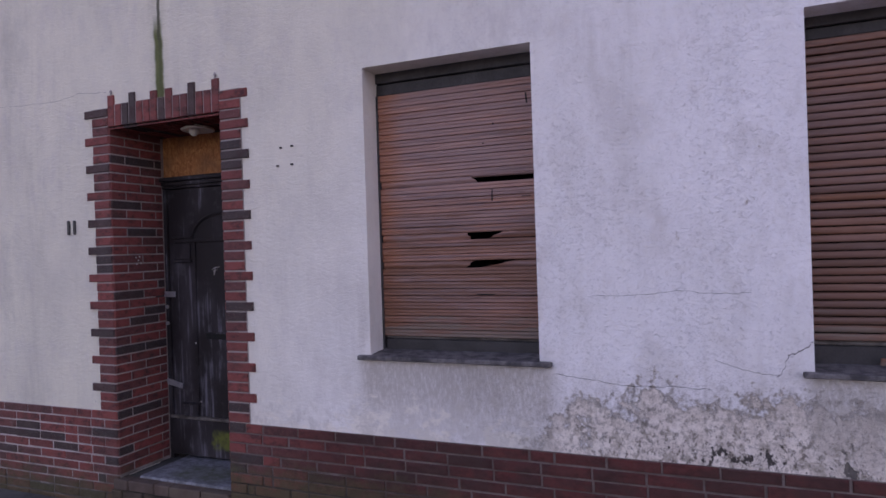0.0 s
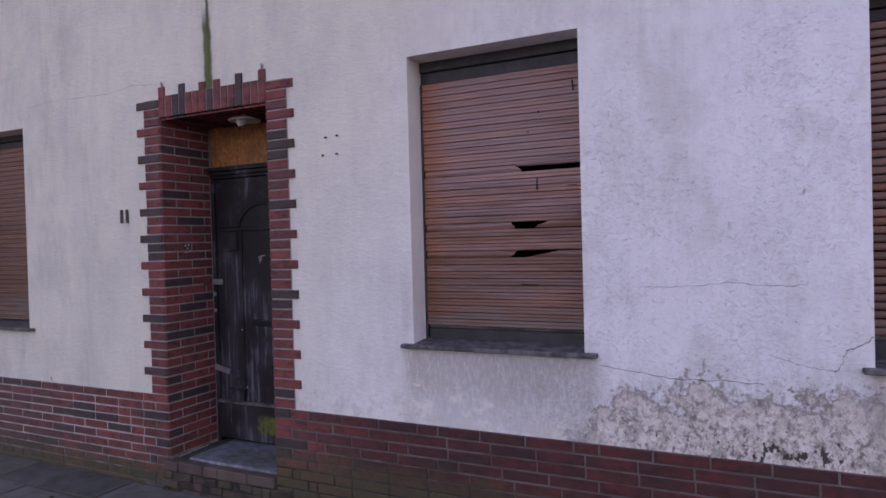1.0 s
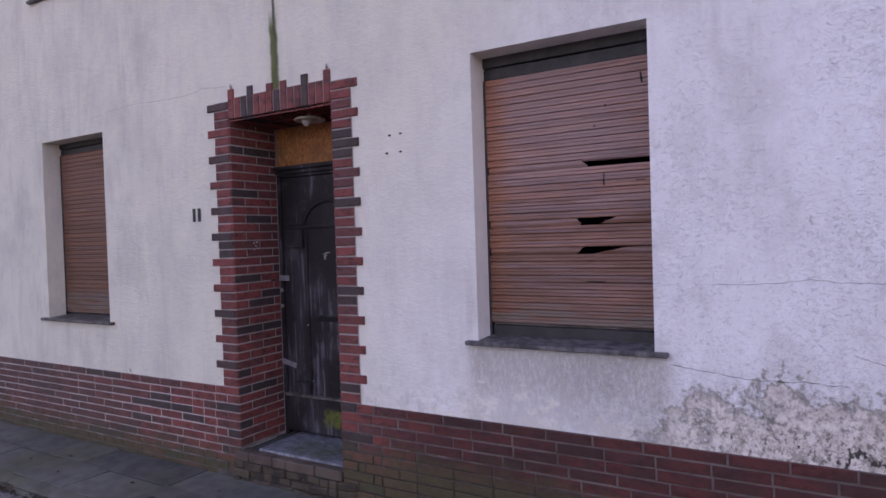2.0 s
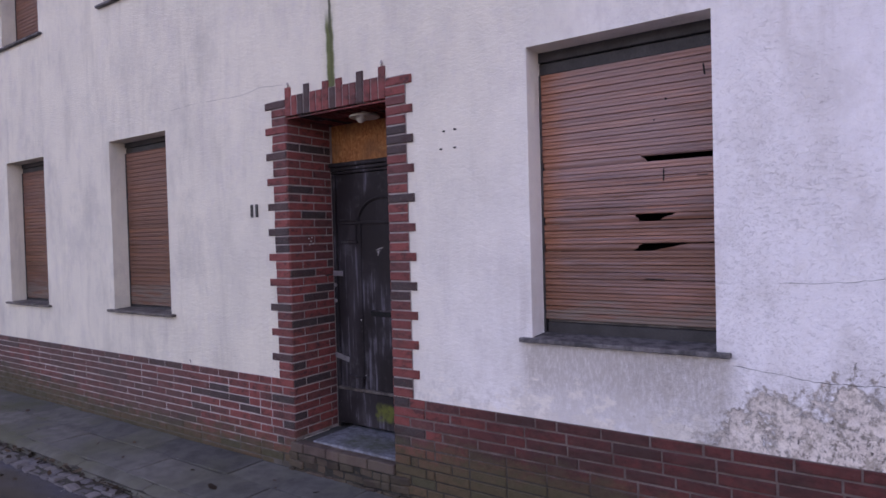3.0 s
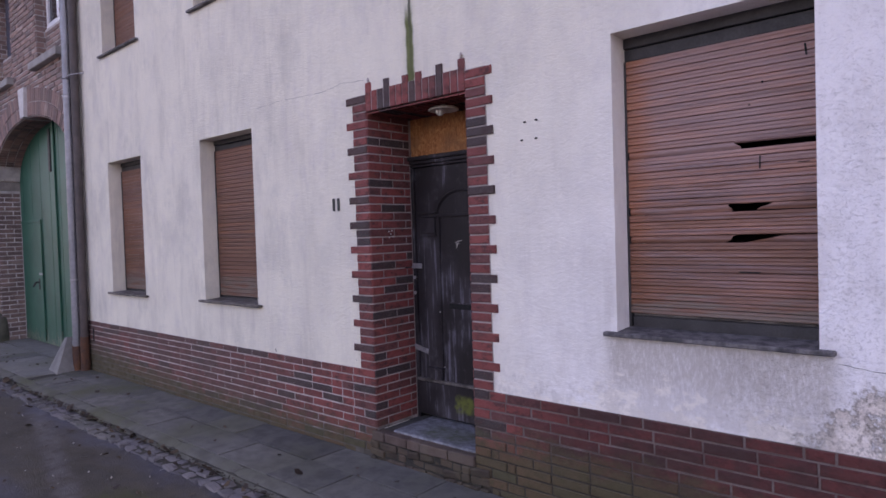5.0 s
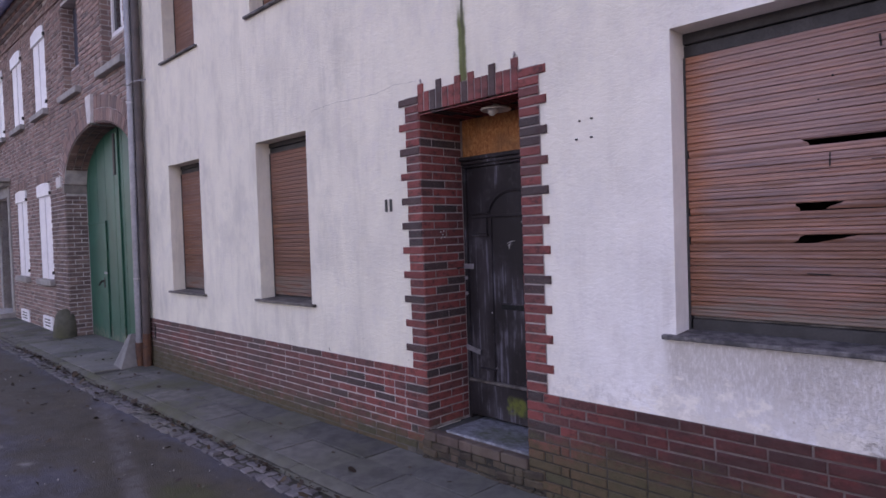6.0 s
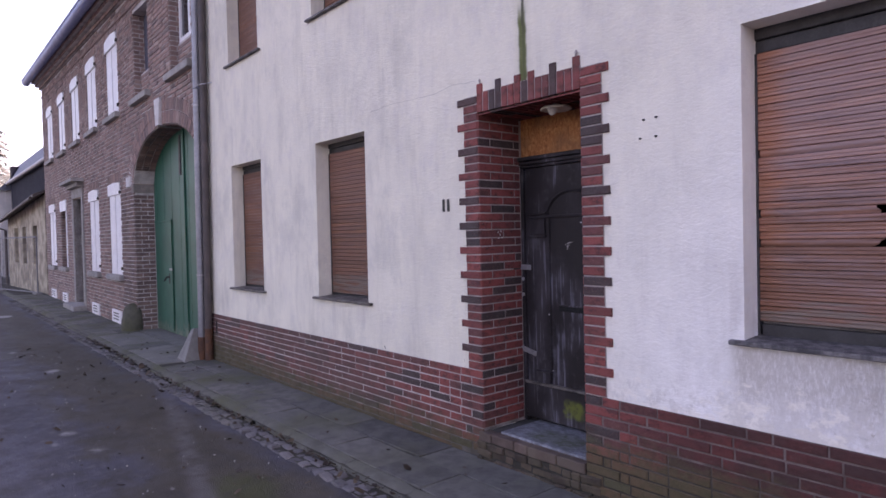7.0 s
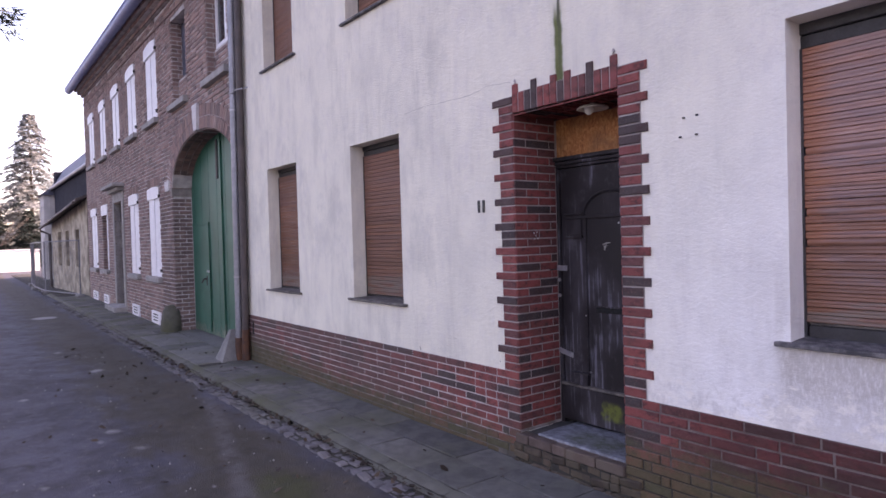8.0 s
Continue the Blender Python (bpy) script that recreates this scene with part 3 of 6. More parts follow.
# ---------------------------------------------------------------- mesh helpers
class Mesh:
    """Collects vertices and faces of one mesh."""

    def __init__(self):
        self.v, self.f = [], []

    def add(self, verts, faces):
        k = len(self.v)
        self.v += [tuple(p) for p in verts]
        self.f += [tuple(k + i for i in q) for q in faces]
        return self

    def box(self, x0, x1, y0, y1, z0, z1, m=None):
        vs = [(x, y, z) for x in (x0, x1) for y in (y0, y1) for z in (z0, z1)]
        if m is not None:
            vs = [m @ Vector(p) for p in vs]
        return self.add(vs, [(0, 1, 3, 2), (4, 6, 7, 5), (0, 4, 5, 1), (2, 3, 7, 6), (0, 2, 6, 4), (1, 5, 7, 3)])

    def soft_box(self, x0, x1, y0, y1, z0, z1, c=0.004, m=None):
        """A box with all twelve edges chamfered by c."""
        vs, fs, idx = [], [], {}
        for i, x in enumerate((x0, x1)):
            for j, y in enumerate((y0, y1)):
                for k, z in enumerate((z0, z1)):
                    sx, sy, sz = (c if i == 0 else -c), (c if j == 0 else -c), (c if k == 0 else -c)
                    for a, p in enumerate(((x, y + sy, z + sz), (x + sx, y, z + sz), (x + sx, y + sy, z))):
                        idx[i, j, k, a] = len(vs)
                        vs.append(p)
        for i in (0, 1):
            fs += [[idx[i, 0, 0, 0], idx[i, 0, 1, 0], idx[i, 1, 1, 0], idx[i, 1, 0, 0]], [idx[0, i, 0, 1], idx[1, i, 0, 1], idx[1, i, 1, 1], idx[0, i, 1, 1]], [idx[0, 0, i, 2], idx[1, 0, i, 2], idx[1, 1, i, 2], idx[0, 1, i, 2]]]
        for i in (0, 1):
            for j in (0, 1):
                fs += [[idx[i, j, 0, 0], idx[i, j, 1, 0], idx[i, j, 1, 1], idx[i, j, 0, 1]], [idx[i, 0, j, 0], idx[i, 1, j, 0], idx[i, 1, j, 2], idx[i, 0, j, 2]], [idx[0, i, j, 1], idx[1, i, j, 1], idx[1, i, j, 2], idx[0, i, j, 2]]]
                fs += [[idx[i, j, k, a] for a in (0, 1, 2)] for k in (0, 1)]
        if m is not None:
            vs = [m @ Vector(p) for p in vs]
        return self.add(vs, fs)

    def tube(self, pts, r, n=12, caps=True):
        """A round tube along points; r is one radius or one for each."""
        pts = [Vector(p) for p in pts]
        rs = r if isinstance(r, (list, tuple)) else [r] * len(pts)
        rings = []
        for i, p in enumerate(pts):
            d = (pts[min(i + 1, len(pts) - 1)] - pts[max(i - 1, 0)]).normalized()
            a = d.orthogonal().normalized() if abs(d.z) < 0.95 else Vector((1, 0, 0))
            a = (a - d * a.dot(d)).normalized()
            b = d.cross(a)
            rings.append([p + (a * math.cos(2 * math.pi * k / n) + b * math.sin(2 * math.pi * k / n)) * rs[i] for k in range(n)])
        vs = [p for ring in rings for p in ring]
        fs = [(i * n + k, i * n + (k + 1) % n, (i + 1) * n + (k + 1) % n, (i + 1) * n + k) for i in range(len(pts) - 1) for k in range(n)]
        if caps:
            fs += [tuple(reversed(range(n))), tuple((len(pts) - 1) * n + k for k in range(n))]
        return self.add(vs, fs)

    def prism(self, outline, y0, y1):
        """An outline in x, z pushed from y0 to y1."""
        n = len(outline)
        vs = [(x, y0, z) for x, z in outline] + [(x, y1, z) for x, z in outline]
        fs = [tuple(range(n)), tuple(reversed(range(n, 2 * n)))] + [(i, i + n, (i + 1) % n + n, (i + 1) % n) for i in range(n)]
        return self.add(vs, fs)

    def moved(self, m):
        self.v = [tuple(m @ Vector(p)) for p in self.v]
        return self

    def data(self, name, material, smooth=False):
        me = bpy.data.meshes.new(name)
        me.from_pydata(self.v, [], self.f)
        me.update()
        bm = bmesh.new()
        bm.from_mesh(me)
        bmesh.ops.recalc_face_normals(bm, faces=bm.faces)
        bm.to_mesh(me)
        bm.free()
        me.materials.append(material)
        if smooth:
            for p in me.polygons:
                p.use_smooth = True
            me.set_sharp_from_angle(angle=radians(40))
        return me


BASE = {}  # where each parent stands


def thing(name, at, label, category, group="", kind=""):
    ob = new(name)
    ob.location = at
    BASE[ob.name] = Vector(at)
    return tagged(ob, label, category, group, kind)


def part(name, mesh, material, parent=None, label="", smooth=False):
    """One mesh object, built in world places, under a thing or a part."""
    ob = new(name, mesh.data(name, material, smooth))
    BASE[ob.name] = Vector((0, 0, 0))
    if parent is not None:
        ob.parent = parent
        ob.matrix_parent_inverse = Matrix.Translation(-BASE[parent.name])
    if label:
        tagged(ob, label)
    return ob


def piece(name, data, parent, m):
    """One of many alike pieces, on shared mesh data, at the pose m."""
    ob = new(name, data)
    ob.parent = parent
    ob.matrix_parent_inverse = Matrix.Translation(-BASE[parent.name])
    ob.matrix_basis = m
    return ob


def single(name, mesh, material, label, category, kind="", group="", smooth=False):
    ob = part(name, mesh, material, None, "", smooth)
    return tagged(ob, label, category, group, kind)


def pierced_wall(x0, x1, z0, z1, y0, y1, holes, rough_cut=None):
    """A wall from y0 (front) to y1 with rectangular holes (x0, x1, z0, z1)."""
    xs = sorted({x0, x1, *[h[0] for h in holes], *[h[1] for h in holes]})
    zs = sorted({z0, z1, *[h[2] for h in holes], *[h[3] for h in holes]})
    solid = {}
    for i in range(len(xs) - 1):
        for k in range(len(zs) - 1):
            cx, cz = (xs[i] + xs[i + 1]) / 2, (zs[k] + zs[k + 1]) / 2
            solid[i, k] = not any(h[0] < cx < h[1] and h[2] < cz < h[3] for h in holes)
    m, ids = Mesh(), {}

    def vid(i, k, s):
        if (i, k, s) not in ids:
            ids[i, k, s] = len(m.v)
            m.v.append((xs[i], (y0, y1)[s], zs[k]))
        return ids[i, k, s]

    for (i, k), full in solid.items():
        if not full:
            continue
        for s in (0, 1):
            m.f.append((vid(i, k, s), vid(i + 1, k, s), vid(i + 1, k + 1, s), vid(i, k + 1, s)))
        for (a, b), (p, q) in (((i - 1, k), ((i, k), (i, k + 1))), ((i + 1, k), ((i + 1, k), (i + 1, k + 1))), ((i, k - 1), ((i, k), (i + 1, k))), ((i, k + 1), ((i, k + 1), (i + 1, k + 1)))):
            if not solid.get((a, b), False):
                m.f.append((vid(*p, 0), vid(*q, 0), vid(*q, 1), vid(*p, 1)))
    return m


def brick_mesh(w, h, d, c=0.004):
    """A brick with its face towards -y at y = 0, centred in x and z, d deep."""
    m = Mesh()
    a, b = w / 2, h / 2
    back = [(-a, d, -b), (a, d, -b), (a, d, b), (-a, d, b)]
    mid = [(-a, c, -b), (a, c, -b), (a, c, b), (-a, c, b)]
    front = [(-a + c, 0, -b + c), (a - c, 0, -b + c), (a - c, 0, b - c), (-a + c, 0, b - c)]
    fs = [(8, 9, 10, 11)]
    for i in range(4):
        j = (i + 1) % 4
        fs += [(i, j, 4 + j, 4 + i), (4 + i, 4 + j, 8 + j, 8 + i)]
    return m.add(back + mid + front, fs)


BRICKS = {}


def brick_data(w, h, material, d=0.03):
    key = (round(w, 3), round(h, 3), material.name, d)
    if key not in BRICKS:
        BRICKS[key] = brick_mesh(w, h, d).data("brick", material)
    return BRICKS[key]


# ---------------------------------------------------------------- ground
WY = 3.12            # street face of the white house
HX, HY = -9.12, 3.06  # where the brick house begins
HD = Vector((-0.99984, 0.01809, 0))  # along the brick house, away from the white one
HN = Vector((-0.01809, -0.99984, 0))  # out into the street
HM = Matrix(((HD.x, -HN.x, 0, HX), (HD.y, -HN.y, 0, HY), (0, 0, 1, 0), (0, 0, 0, 1)))  # u along, v into the house, z up

ROAD_Z, PAVE_Z = -0.085, -0.015


def road_sheet():
    m, n = Mesh(), 0
    xs = [-900, -300, -120, -60, -45, -36] + [-30 + 0.75 * i for i in range(48)] + [8, 20, 60, 300, 900]
    ys = [-900, -300, -60, -20, -9, -6] + [-4 + 0.5 * i for i in range(16)] + [6, 20, 60, 300, 900]
    vs = [(x, y, ROAD_Z + (0.012 * noise.noise((x * 0.5, y * 0.8, 3.0)) if abs(x) < 40 and -6 < y < 3.5 else 0.0)) for x in xs for y in ys]
    k = len(ys)
    fs = [(i * k + j, (i + 1) * k + j, (i + 1) * k + j + 1, i * k + j + 1) for i in range(len(xs) - 1) for j in range(k - 1)]
    return m.add(vs, fs)


tagged(part("road", road_sheet(), ASPHALT, smooth=True), "worn grey asphalt road with pale scrapes and mossy edge", "road", kind="structure")


# ---------------------------------------------------------------- white house
W_HOLES = {  # x0, x1, z0, z1
    "wrr": (0.445, 1.40, 1.065, 2.62), "wr": (-1.697, -0.748, 1.065, 2.652), "w2": (-6.05, -5.13, 1.03, 2.60), "w1": (-8.27, -7.37, 1.02, 2.585),
    "u1": (-8.27, -7.37, 3.87, 5.35), "u2": (-6.06, -5.12, 3.87, 5.35)}
DOOR = (-3.62, -2.684, 0.18, 2.523)
PLINTH = 0.625
white_house = thing("white_house", (-3, WY + 1, 0), "two-storey house with flaking white rendered front and closed shutters", "house")
_holes = list(W_HOLES.values()) + [(DOOR[0], DOOR[1], -0.3, DOOR[3])]
part("wall", pierced_wall(HX, 5.2, -0.3, 6.3, WY, WY + 0.34, _holes), PLASTER, white_house)
# side and back walls and roof are unseen, added to shade the street
_m = Mesh().box(HX, HX + 0.3, WY + 0.34, WY + 8.5, -0.3, 6.3).box(4.9, 5.2, WY + 0.34, WY + 8.5, -0.3, 6.3).box(HX + 0.3, 4.9, WY + 8.2, WY + 8.5, -0.3, 6.3)
part("outer_wall", _m, PLASTER, white_house)
_m = Mesh().prism([(WY - 0.45, 6.15), (WY + 4.3, 9.4), (WY + 8.95, 6.15), (WY + 8.95, 6.35), (WY + 4.3, 9.6), (WY - 0.45, 6.35)], -HX, -5.4)
part("roof", _m.moved(Matrix(((0, -1, 0, 0), (1, 0, 0, 0), (0, 0, 1, 0), (0, 0, 0, 1)))), ROOFSLATE, white_house, "unseen slate roof that keeps the sun off the street")
for hx0, hx1, hz0, hz1 in list(W_HOLES.values()):
    part("unlit_room_back", Mesh().box(hx0 - 0.1, hx1 + 0.1, WY + 0.62, WY + 0.66, hz0 - 0.1, hz1 + 0.1), VOID, white_house)


def slat_profile(w, pitch, double):
    """One shutter slat: a curved strip w long, hung at z = 0 downwards."""
    h = pitch - (0.0008 if double else 0.0032)
    if double:
        prof = [(0.0005, 0.0), (-0.002, -0.07), (-0.0065, -0.25), (-0.0058, -0.42), (-0.0032, -0.515), (-0.0062, -0.68), (-0.0055, -0.90), (0.0005, -1.0)]
    else:
        prof = [(0.006, 0.0), (-0.002, -0.08), (-0.006, -0.3), (-0.0065, -0.6), (-0.003, -0.9), (0.006, -1.0)]
    n = len(prof)
    vs = [(x, y, z * h) for x in (-w / 2, w / 2) for y, z in prof] + [(x, 0.008, z * h) for x in (-w / 2, w / 2) for z in (0.0, -1.0)]
    fs = [(i, i + 1, n + i + 1, n + i) for i in range(n - 1)] + [(2 * n, 2 * n + 1, 2 * n + 3, 2 * n + 2)]
    fs += [(0, n, 2 * n + 2, 2 * n), (n - 1, 2 * n - 1, 2 * n + 3, 2 * n + 1)] + [tuple(range(n)) + (2 * n + 1, 2 * n), tuple(range(n, 2 * n)) + (2 * n + 3, 2 * n + 2)]
    return Mesh().add(vs, fs)


def broken_slat(x0, x1, pitch, left=None, right=None):
    """A stretch of slat from x0 to x1 whose broken end is a splinter; left, right: (upper, lower) run of the splinter."""
    h = pitch - 0.0015
    n = 7
    vs, fs = [], []
    for k in range(n):
        f = k / (n - 1)
        y = -0.0095 * math.sin(math.pi * min(1, f * 1.05)) + 0.003
        a, b = x0, x1
        if right:
            b = x1 + right[0] + (right[1] - right[0]) * f + 0.006 * math.sin(k * 5.1)
        if left:
            a = x0 + left[0] + (left[1] - left[0]) * f + 0.006 * math.sin(k * 4.3)
        for yy in (y, y + 0.006):
            vs += [(a, yy, -f * h), (b, yy, -f * h)]
    for k in range(n - 1):
        i = 4 * k
        fs += [(i, i + 1, i + 5, i + 4), (i + 2, i + 3, i + 7, i + 6), (i, i + 2, i + 6, i + 4), (i + 1, i + 3, i + 7, i + 5)]
    fs += [(0, 1, 3, 2), (4 * n - 4, 4 * n - 3, 4 * n - 1, 4 * n - 2)]
    return Mesh().add(vs, fs)


def shutter(hole, material, header, foot, pitch, double, broken=None, gap=None, depth=0.158, label=""):
    """A roller shutter in its guides; broken: rows with missing pieces; gap: rows that have slipped apart."""
    x0, x1, z0, z1 = hole
    ys = WY + depth
    frame_part = part("roller_shutter", Mesh().soft_box(x0 - 0.01, x1 + 0.01, ys - 0.006, ys + 0.05, z1 - header * 0.45, z1 + 0.02, 0.004), DARKFRAME, white_house, label)
    part("lower_header", Mesh().soft_box(x0 - 0.01, x1 + 0.01, ys + 0.006, ys + 0.05, z1 - header, z1 - header * 0.45 - 0.004, 0.004), DARKFRAME, frame_part)
    for gx in (x0 + 0.002, x1 - 0.002):
        part("guide_rail", Mesh().soft_box(gx - 0.008, gx + 0.008, ys - 0.008, ys + 0.045, z0, z1 - header, 0.003), DARKFRAME, frame_part)
    part("bottom_rail", Mesh().soft_box(x0 + 0.018, x1 - 0.018, ys + 0.002, ys + 0.03, z0 + 0.002, z0 + foot * 0.82, 0.004), DARKFRAME, frame_part, "dark grey lower rail with flaking paint")
    part("end_slat", Mesh().soft_box(x0 + 0.018, x1 - 0.018, ys + 0.014, ys + 0.03, z0 + foot * 0.82 + 0.002, z0 + foot, 0.003), SLATE_WORN if foot > 0.05 else DARKFRAME, frame_part)
    w = x1 - x0 - 0.022
    rows = int((z1 - header - z0 - foot) / pitch)
    pitch = (z1 - header - z0 - foot) / rows
    me = slat_profile(w, pitch, double).data("slat", material, True)
    cx = (x0 + x1) / 2
    rng = random.Random(int(abs(x0) * 100))
    for i in range(rows):
        z = z1 - header - i * pitch
        tilt = rng.uniform(-0.12, 0.12)
        if gap and i in gap:
            tilt += gap[i]
        if broken and i in broken:
            for job in broken[i]:
                bm_ = broken_slat(*job[:2], pitch * job[7], job[2], job[3]).data("slat", material, True)
                piece("slat", bm_, frame_part, pose(0, ys + 0.004 + job[4], z, job[5], job[6], 0))
            continue
        piece("slat", me, frame_part, pose(cx, ys + 0.004 + rng.uniform(-0.0012, 0.0012), z, 0, tilt, 0))
    return frame_part


def sill(hole, over, label, top, material=None, thick=0.024, out=0.04):
    x0, x1, z0, z1 = hole
    m = Mesh().soft_box(x0 - over, x1 + over, WY - out, WY - 0.0015, top - thick, top, 0.004)
    a, b, y0, y1, up = x0 + 0.002, x1 - 0.002, WY - 0.0015, WY + 0.30, 0.018
    m.add([(a, y0, top - thick), (b, y0, top - thick), (b, y1, top - thick), (a, y1, top - thick), (a, y0, top), (b, y0, top), (b, y1, top + up), (a, y1, top + up)], [(0, 1, 2, 3), (4, 5, 6, 7), (0, 1, 5, 4), (1, 2, 6, 5), (2, 3, 7, 6), (3, 0, 4, 7)])
    return part("window_sill", m, material or SLATE, white_house, label)


H = W_HOLES
_x0, _x1 = H["wr"][0] + 0.018, H["wr"][1] - 0.018
BROKEN = {  # from, to, splinter on either end, forward, tilts, share of the height that is left
    13: [(_x0, -1.135, None, (0.0, 0.035), 0, 0, 0, 1.0), (-1.135, _x1, None, None, 0, 0, 0.3, 0.42)],
    21: [(_x0, -1.16, None, (-0.005, 0.012), 0, 0, 0, 1.0), (-0.965, _x1, (0.02, -0.08), None, 0.001, 0, 0.3, 1.0)],
    25: [(_x0, -1.13, None, (0.0, -0.05), -0.001, 0, 0, 1.0), (-1.15, -1.06, None, (0.05, 0.0), 0.003, 4, 5, 0.42), (-0.955, _x1, (0.05, -0.15), None, 0.001, 0, -0.2, 1.0)],
}
shutter(H["wr"], SLAT_OLD, 0.125, 0.085, 0.0375, True, BROKEN, None, label="weathered brown roller shutter with splintered slats and holes")
shutter(H["wrr"], SLAT_RED, 0.10, 0.11, 0.0355, False, None, {10: 0.25, 11: -0.15, 19: 0.1}, label="closed red-brown roller shutter with open joints")
for k in ("w2", "w1", "u1", "u2"):
    shutter(H[k], SLAT_MID, 0.10, 0.035, 0.0375, True, label="closed brown plastic roller shutter")
sill(H["wr"], 0.066, "dark slate window sill under the broken shutter", 1.067)
sill(H["wrr"], 0.045, "dark slate window sill", 1.067)
sill(H["w2"], 0.075, "weathered brown-grey window sill", 1.032, SLATE_WORN)
sill(H["w1"], 0.07, "weathered brown-grey window sill", 1.022, SLATE_WORN)
sill(H["u1"], 0.08, "dark slate window sill", 3.872)
sill(H["u2"], 0.08, "dark slate window sill", 3.872)

# splits in the weathered slats, and a splinter that fell on the sill
_sy = WY + 0.158 - 0.0035
for px, pz, w, h, r in ((-1.017, 1.92, 0.007, 0.062, 2), (-0.815, 2.417, 0.009, 0.055, -6), (-1.07, 1.387, 0.10, 0.007, 1), (-0.83, 1.905, 0.05, 0.004, 0), (-1.0, 2.30, 0.010, 0.010, 0), (-1.06, 2.20, 0.009, 0.008, 0)):
    part("slat_split", Mesh().soft_box(-w / 2, w / 2, 0, 0.003, -h / 2, h / 2, 0.001, pose(px, _sy, pz, 0, r, 0)), VOID, white_house)
single("slat_splinter", Mesh().soft_box(-0.10, 0.08, -0.006, 0.006, -0.016, 0.016, 0.003, pose(0.80, WY + 0.09, 1.100, 8, 2, 5)), SLAT_OLD, "broken pale brown slat splinter lying on the sill", "splinter")

# door, its head board and the board above
DY = WY + 0.43
door = part("door", Mesh().soft_box(DOOR[0] + 0.035, DOOR[1] - 0.02, DY + 0.02, DY + 0.065, 0.205, 2.13, 0.004), DOORWOOD, white_house, "weathered black wooden house door with arched panel and mail slot")
_m = Mesh().soft_box(DOOR[0], DOOR[0] + 0.03, DY + 0.005, DY + 0.09, 0.18, 2.13, 0.003).soft_box(DOOR[1] - 0.018, DOOR[1], DY + 0.005, DY + 0.09, 0.18, 2.13, 0.003)
part("door_frame", _m, DOORWOOD, door)
_m = Mesh().soft_box(DOOR[0], DOOR[1], DY - 0.03, DY + 0.09, 2.185, 2.215, 0.005).soft_box(DOOR[0], DOOR[1], DY - 0.012, DY + 0.09, 2.155, 2.183, 0.005).soft_box(DOOR[0], DOOR[1], DY + 0.0, DY + 0.09, 2.132, 2.153, 0.005)
part("transom", _m, DOORWOOD, door, "moulded dark transom rail")
part("board", Mesh().box(DOOR[0], DOOR[1], DY + 0.02, DY + 0.032, 2.216, DOOR[3]), OSB, door, "orange-brown chipboard over the fanlight")
_m = Mesh()
_c = (-3.13, 1.755)
_arc = [(_c[0] + 0.23 * math.cos(a), DY + 0.016, _c[1] + 0.18 * math.sin(a)) for a in [math.pi * k / 20 for k in range(21)]]
_m.tube(_arc, 0.011, 6)
part("arch_moulding", _m, DOORWOOD, door)
_m = Mesh().soft_box(-3.53, -2.72, DY + 0.004, DY + 0.021, 1.742, 1.766, 0.004).soft_box(-3.535, -3.37, DY - 0.002, DY + 0.021, 1.60, 1.618, 0.003).soft_box(-3.545, -3.36, DY - 0.006, DY + 0.021, 1.770, 1.786, 0.003).soft_box(-3.525, -3.38, DY + 0.004, DY + 0.021, 1.622, 1.738, 0.004)
_m.soft_box(-3.355, -3.335, DY + 0.008, DY + 0.021, 1.55, 1.745, 0.003).soft_box(-2.83, -2.81, DY + 0.008, DY + 0.021, 0.52, 1.74, 0.003)
part("panel_rail", _m, DOORWOOD, door)
part("board_joint_strip", Mesh().soft_box(-3.351, -3.339, DY + 0.012, DY + 0.021, 0.60, 1.60, 0.002), DOORWOOD, door)
part("kick_board", Mesh().soft_box(-3.59, -2.71, DY + 0.0, DY + 0.021, 0.215, 0.474, 0.006), DOORWOOD, door, "dark kick board with a green algae stain")
part("kick_ledge", Mesh().soft_box(-3.60, -2.705, DY - 0.010, DY + 0.021, 0.476, 0.496, 0.004), SLATE_WORN, door, "weathered grey ledge strip above the kick board")
part("mail_slot", Mesh().soft_box(-3.26, -2.97, DY + 0.010, DY + 0.0215, 1.052, 1.090, 0.003), VOID, door, "open black mail slot")
part("mail_slot_lip", Mesh().soft_box(-3.265, -2.965, DY + 0.002, DY + 0.021, 1.091, 1.100, 0.003), DOORWOOD, door)
_m = Mesh()
for ax, az, bx, bz, w in ((-3.195, 1.545, -3.125, 1.562, 0.005), (-3.165, 1.55, -3.178, 1.505, 0.006), (-3.188, 1.53, -3.15, 1.54, 0.004)):
    _m.tube([(ax, DY + 0.0195, az), ((ax + bx) / 2, DY + 0.018, (az + bz) / 2 + 0.004), (bx, DY + 0.0195, bz)], [w * 0.5, w, w * 0.4], 6)
part("paint_smear", _m, SILLSTONE, door, "dried white paint smear")
for px, pz in ((-3.33, 0.60), (-3.36, 1.02), (-3.05, 1.70)):
    part("nail_head", Mesh().tube([(px, DY + 0.022, pz), (px, DY + 0.016, pz)], 0.006, 8), GALV, door)
part("block_cap", Mesh().soft_box(-3.475, -3.325, DY - 0.018, DY + 0.02, 0.5785, 0.594, 0.004), DOORWOOD, door)
part("block", Mesh().soft_box(-3.46, -3.34, DY - 0.01, DY + 0.02, 0.498, 0.578, 0.004), DOORWOOD, door)
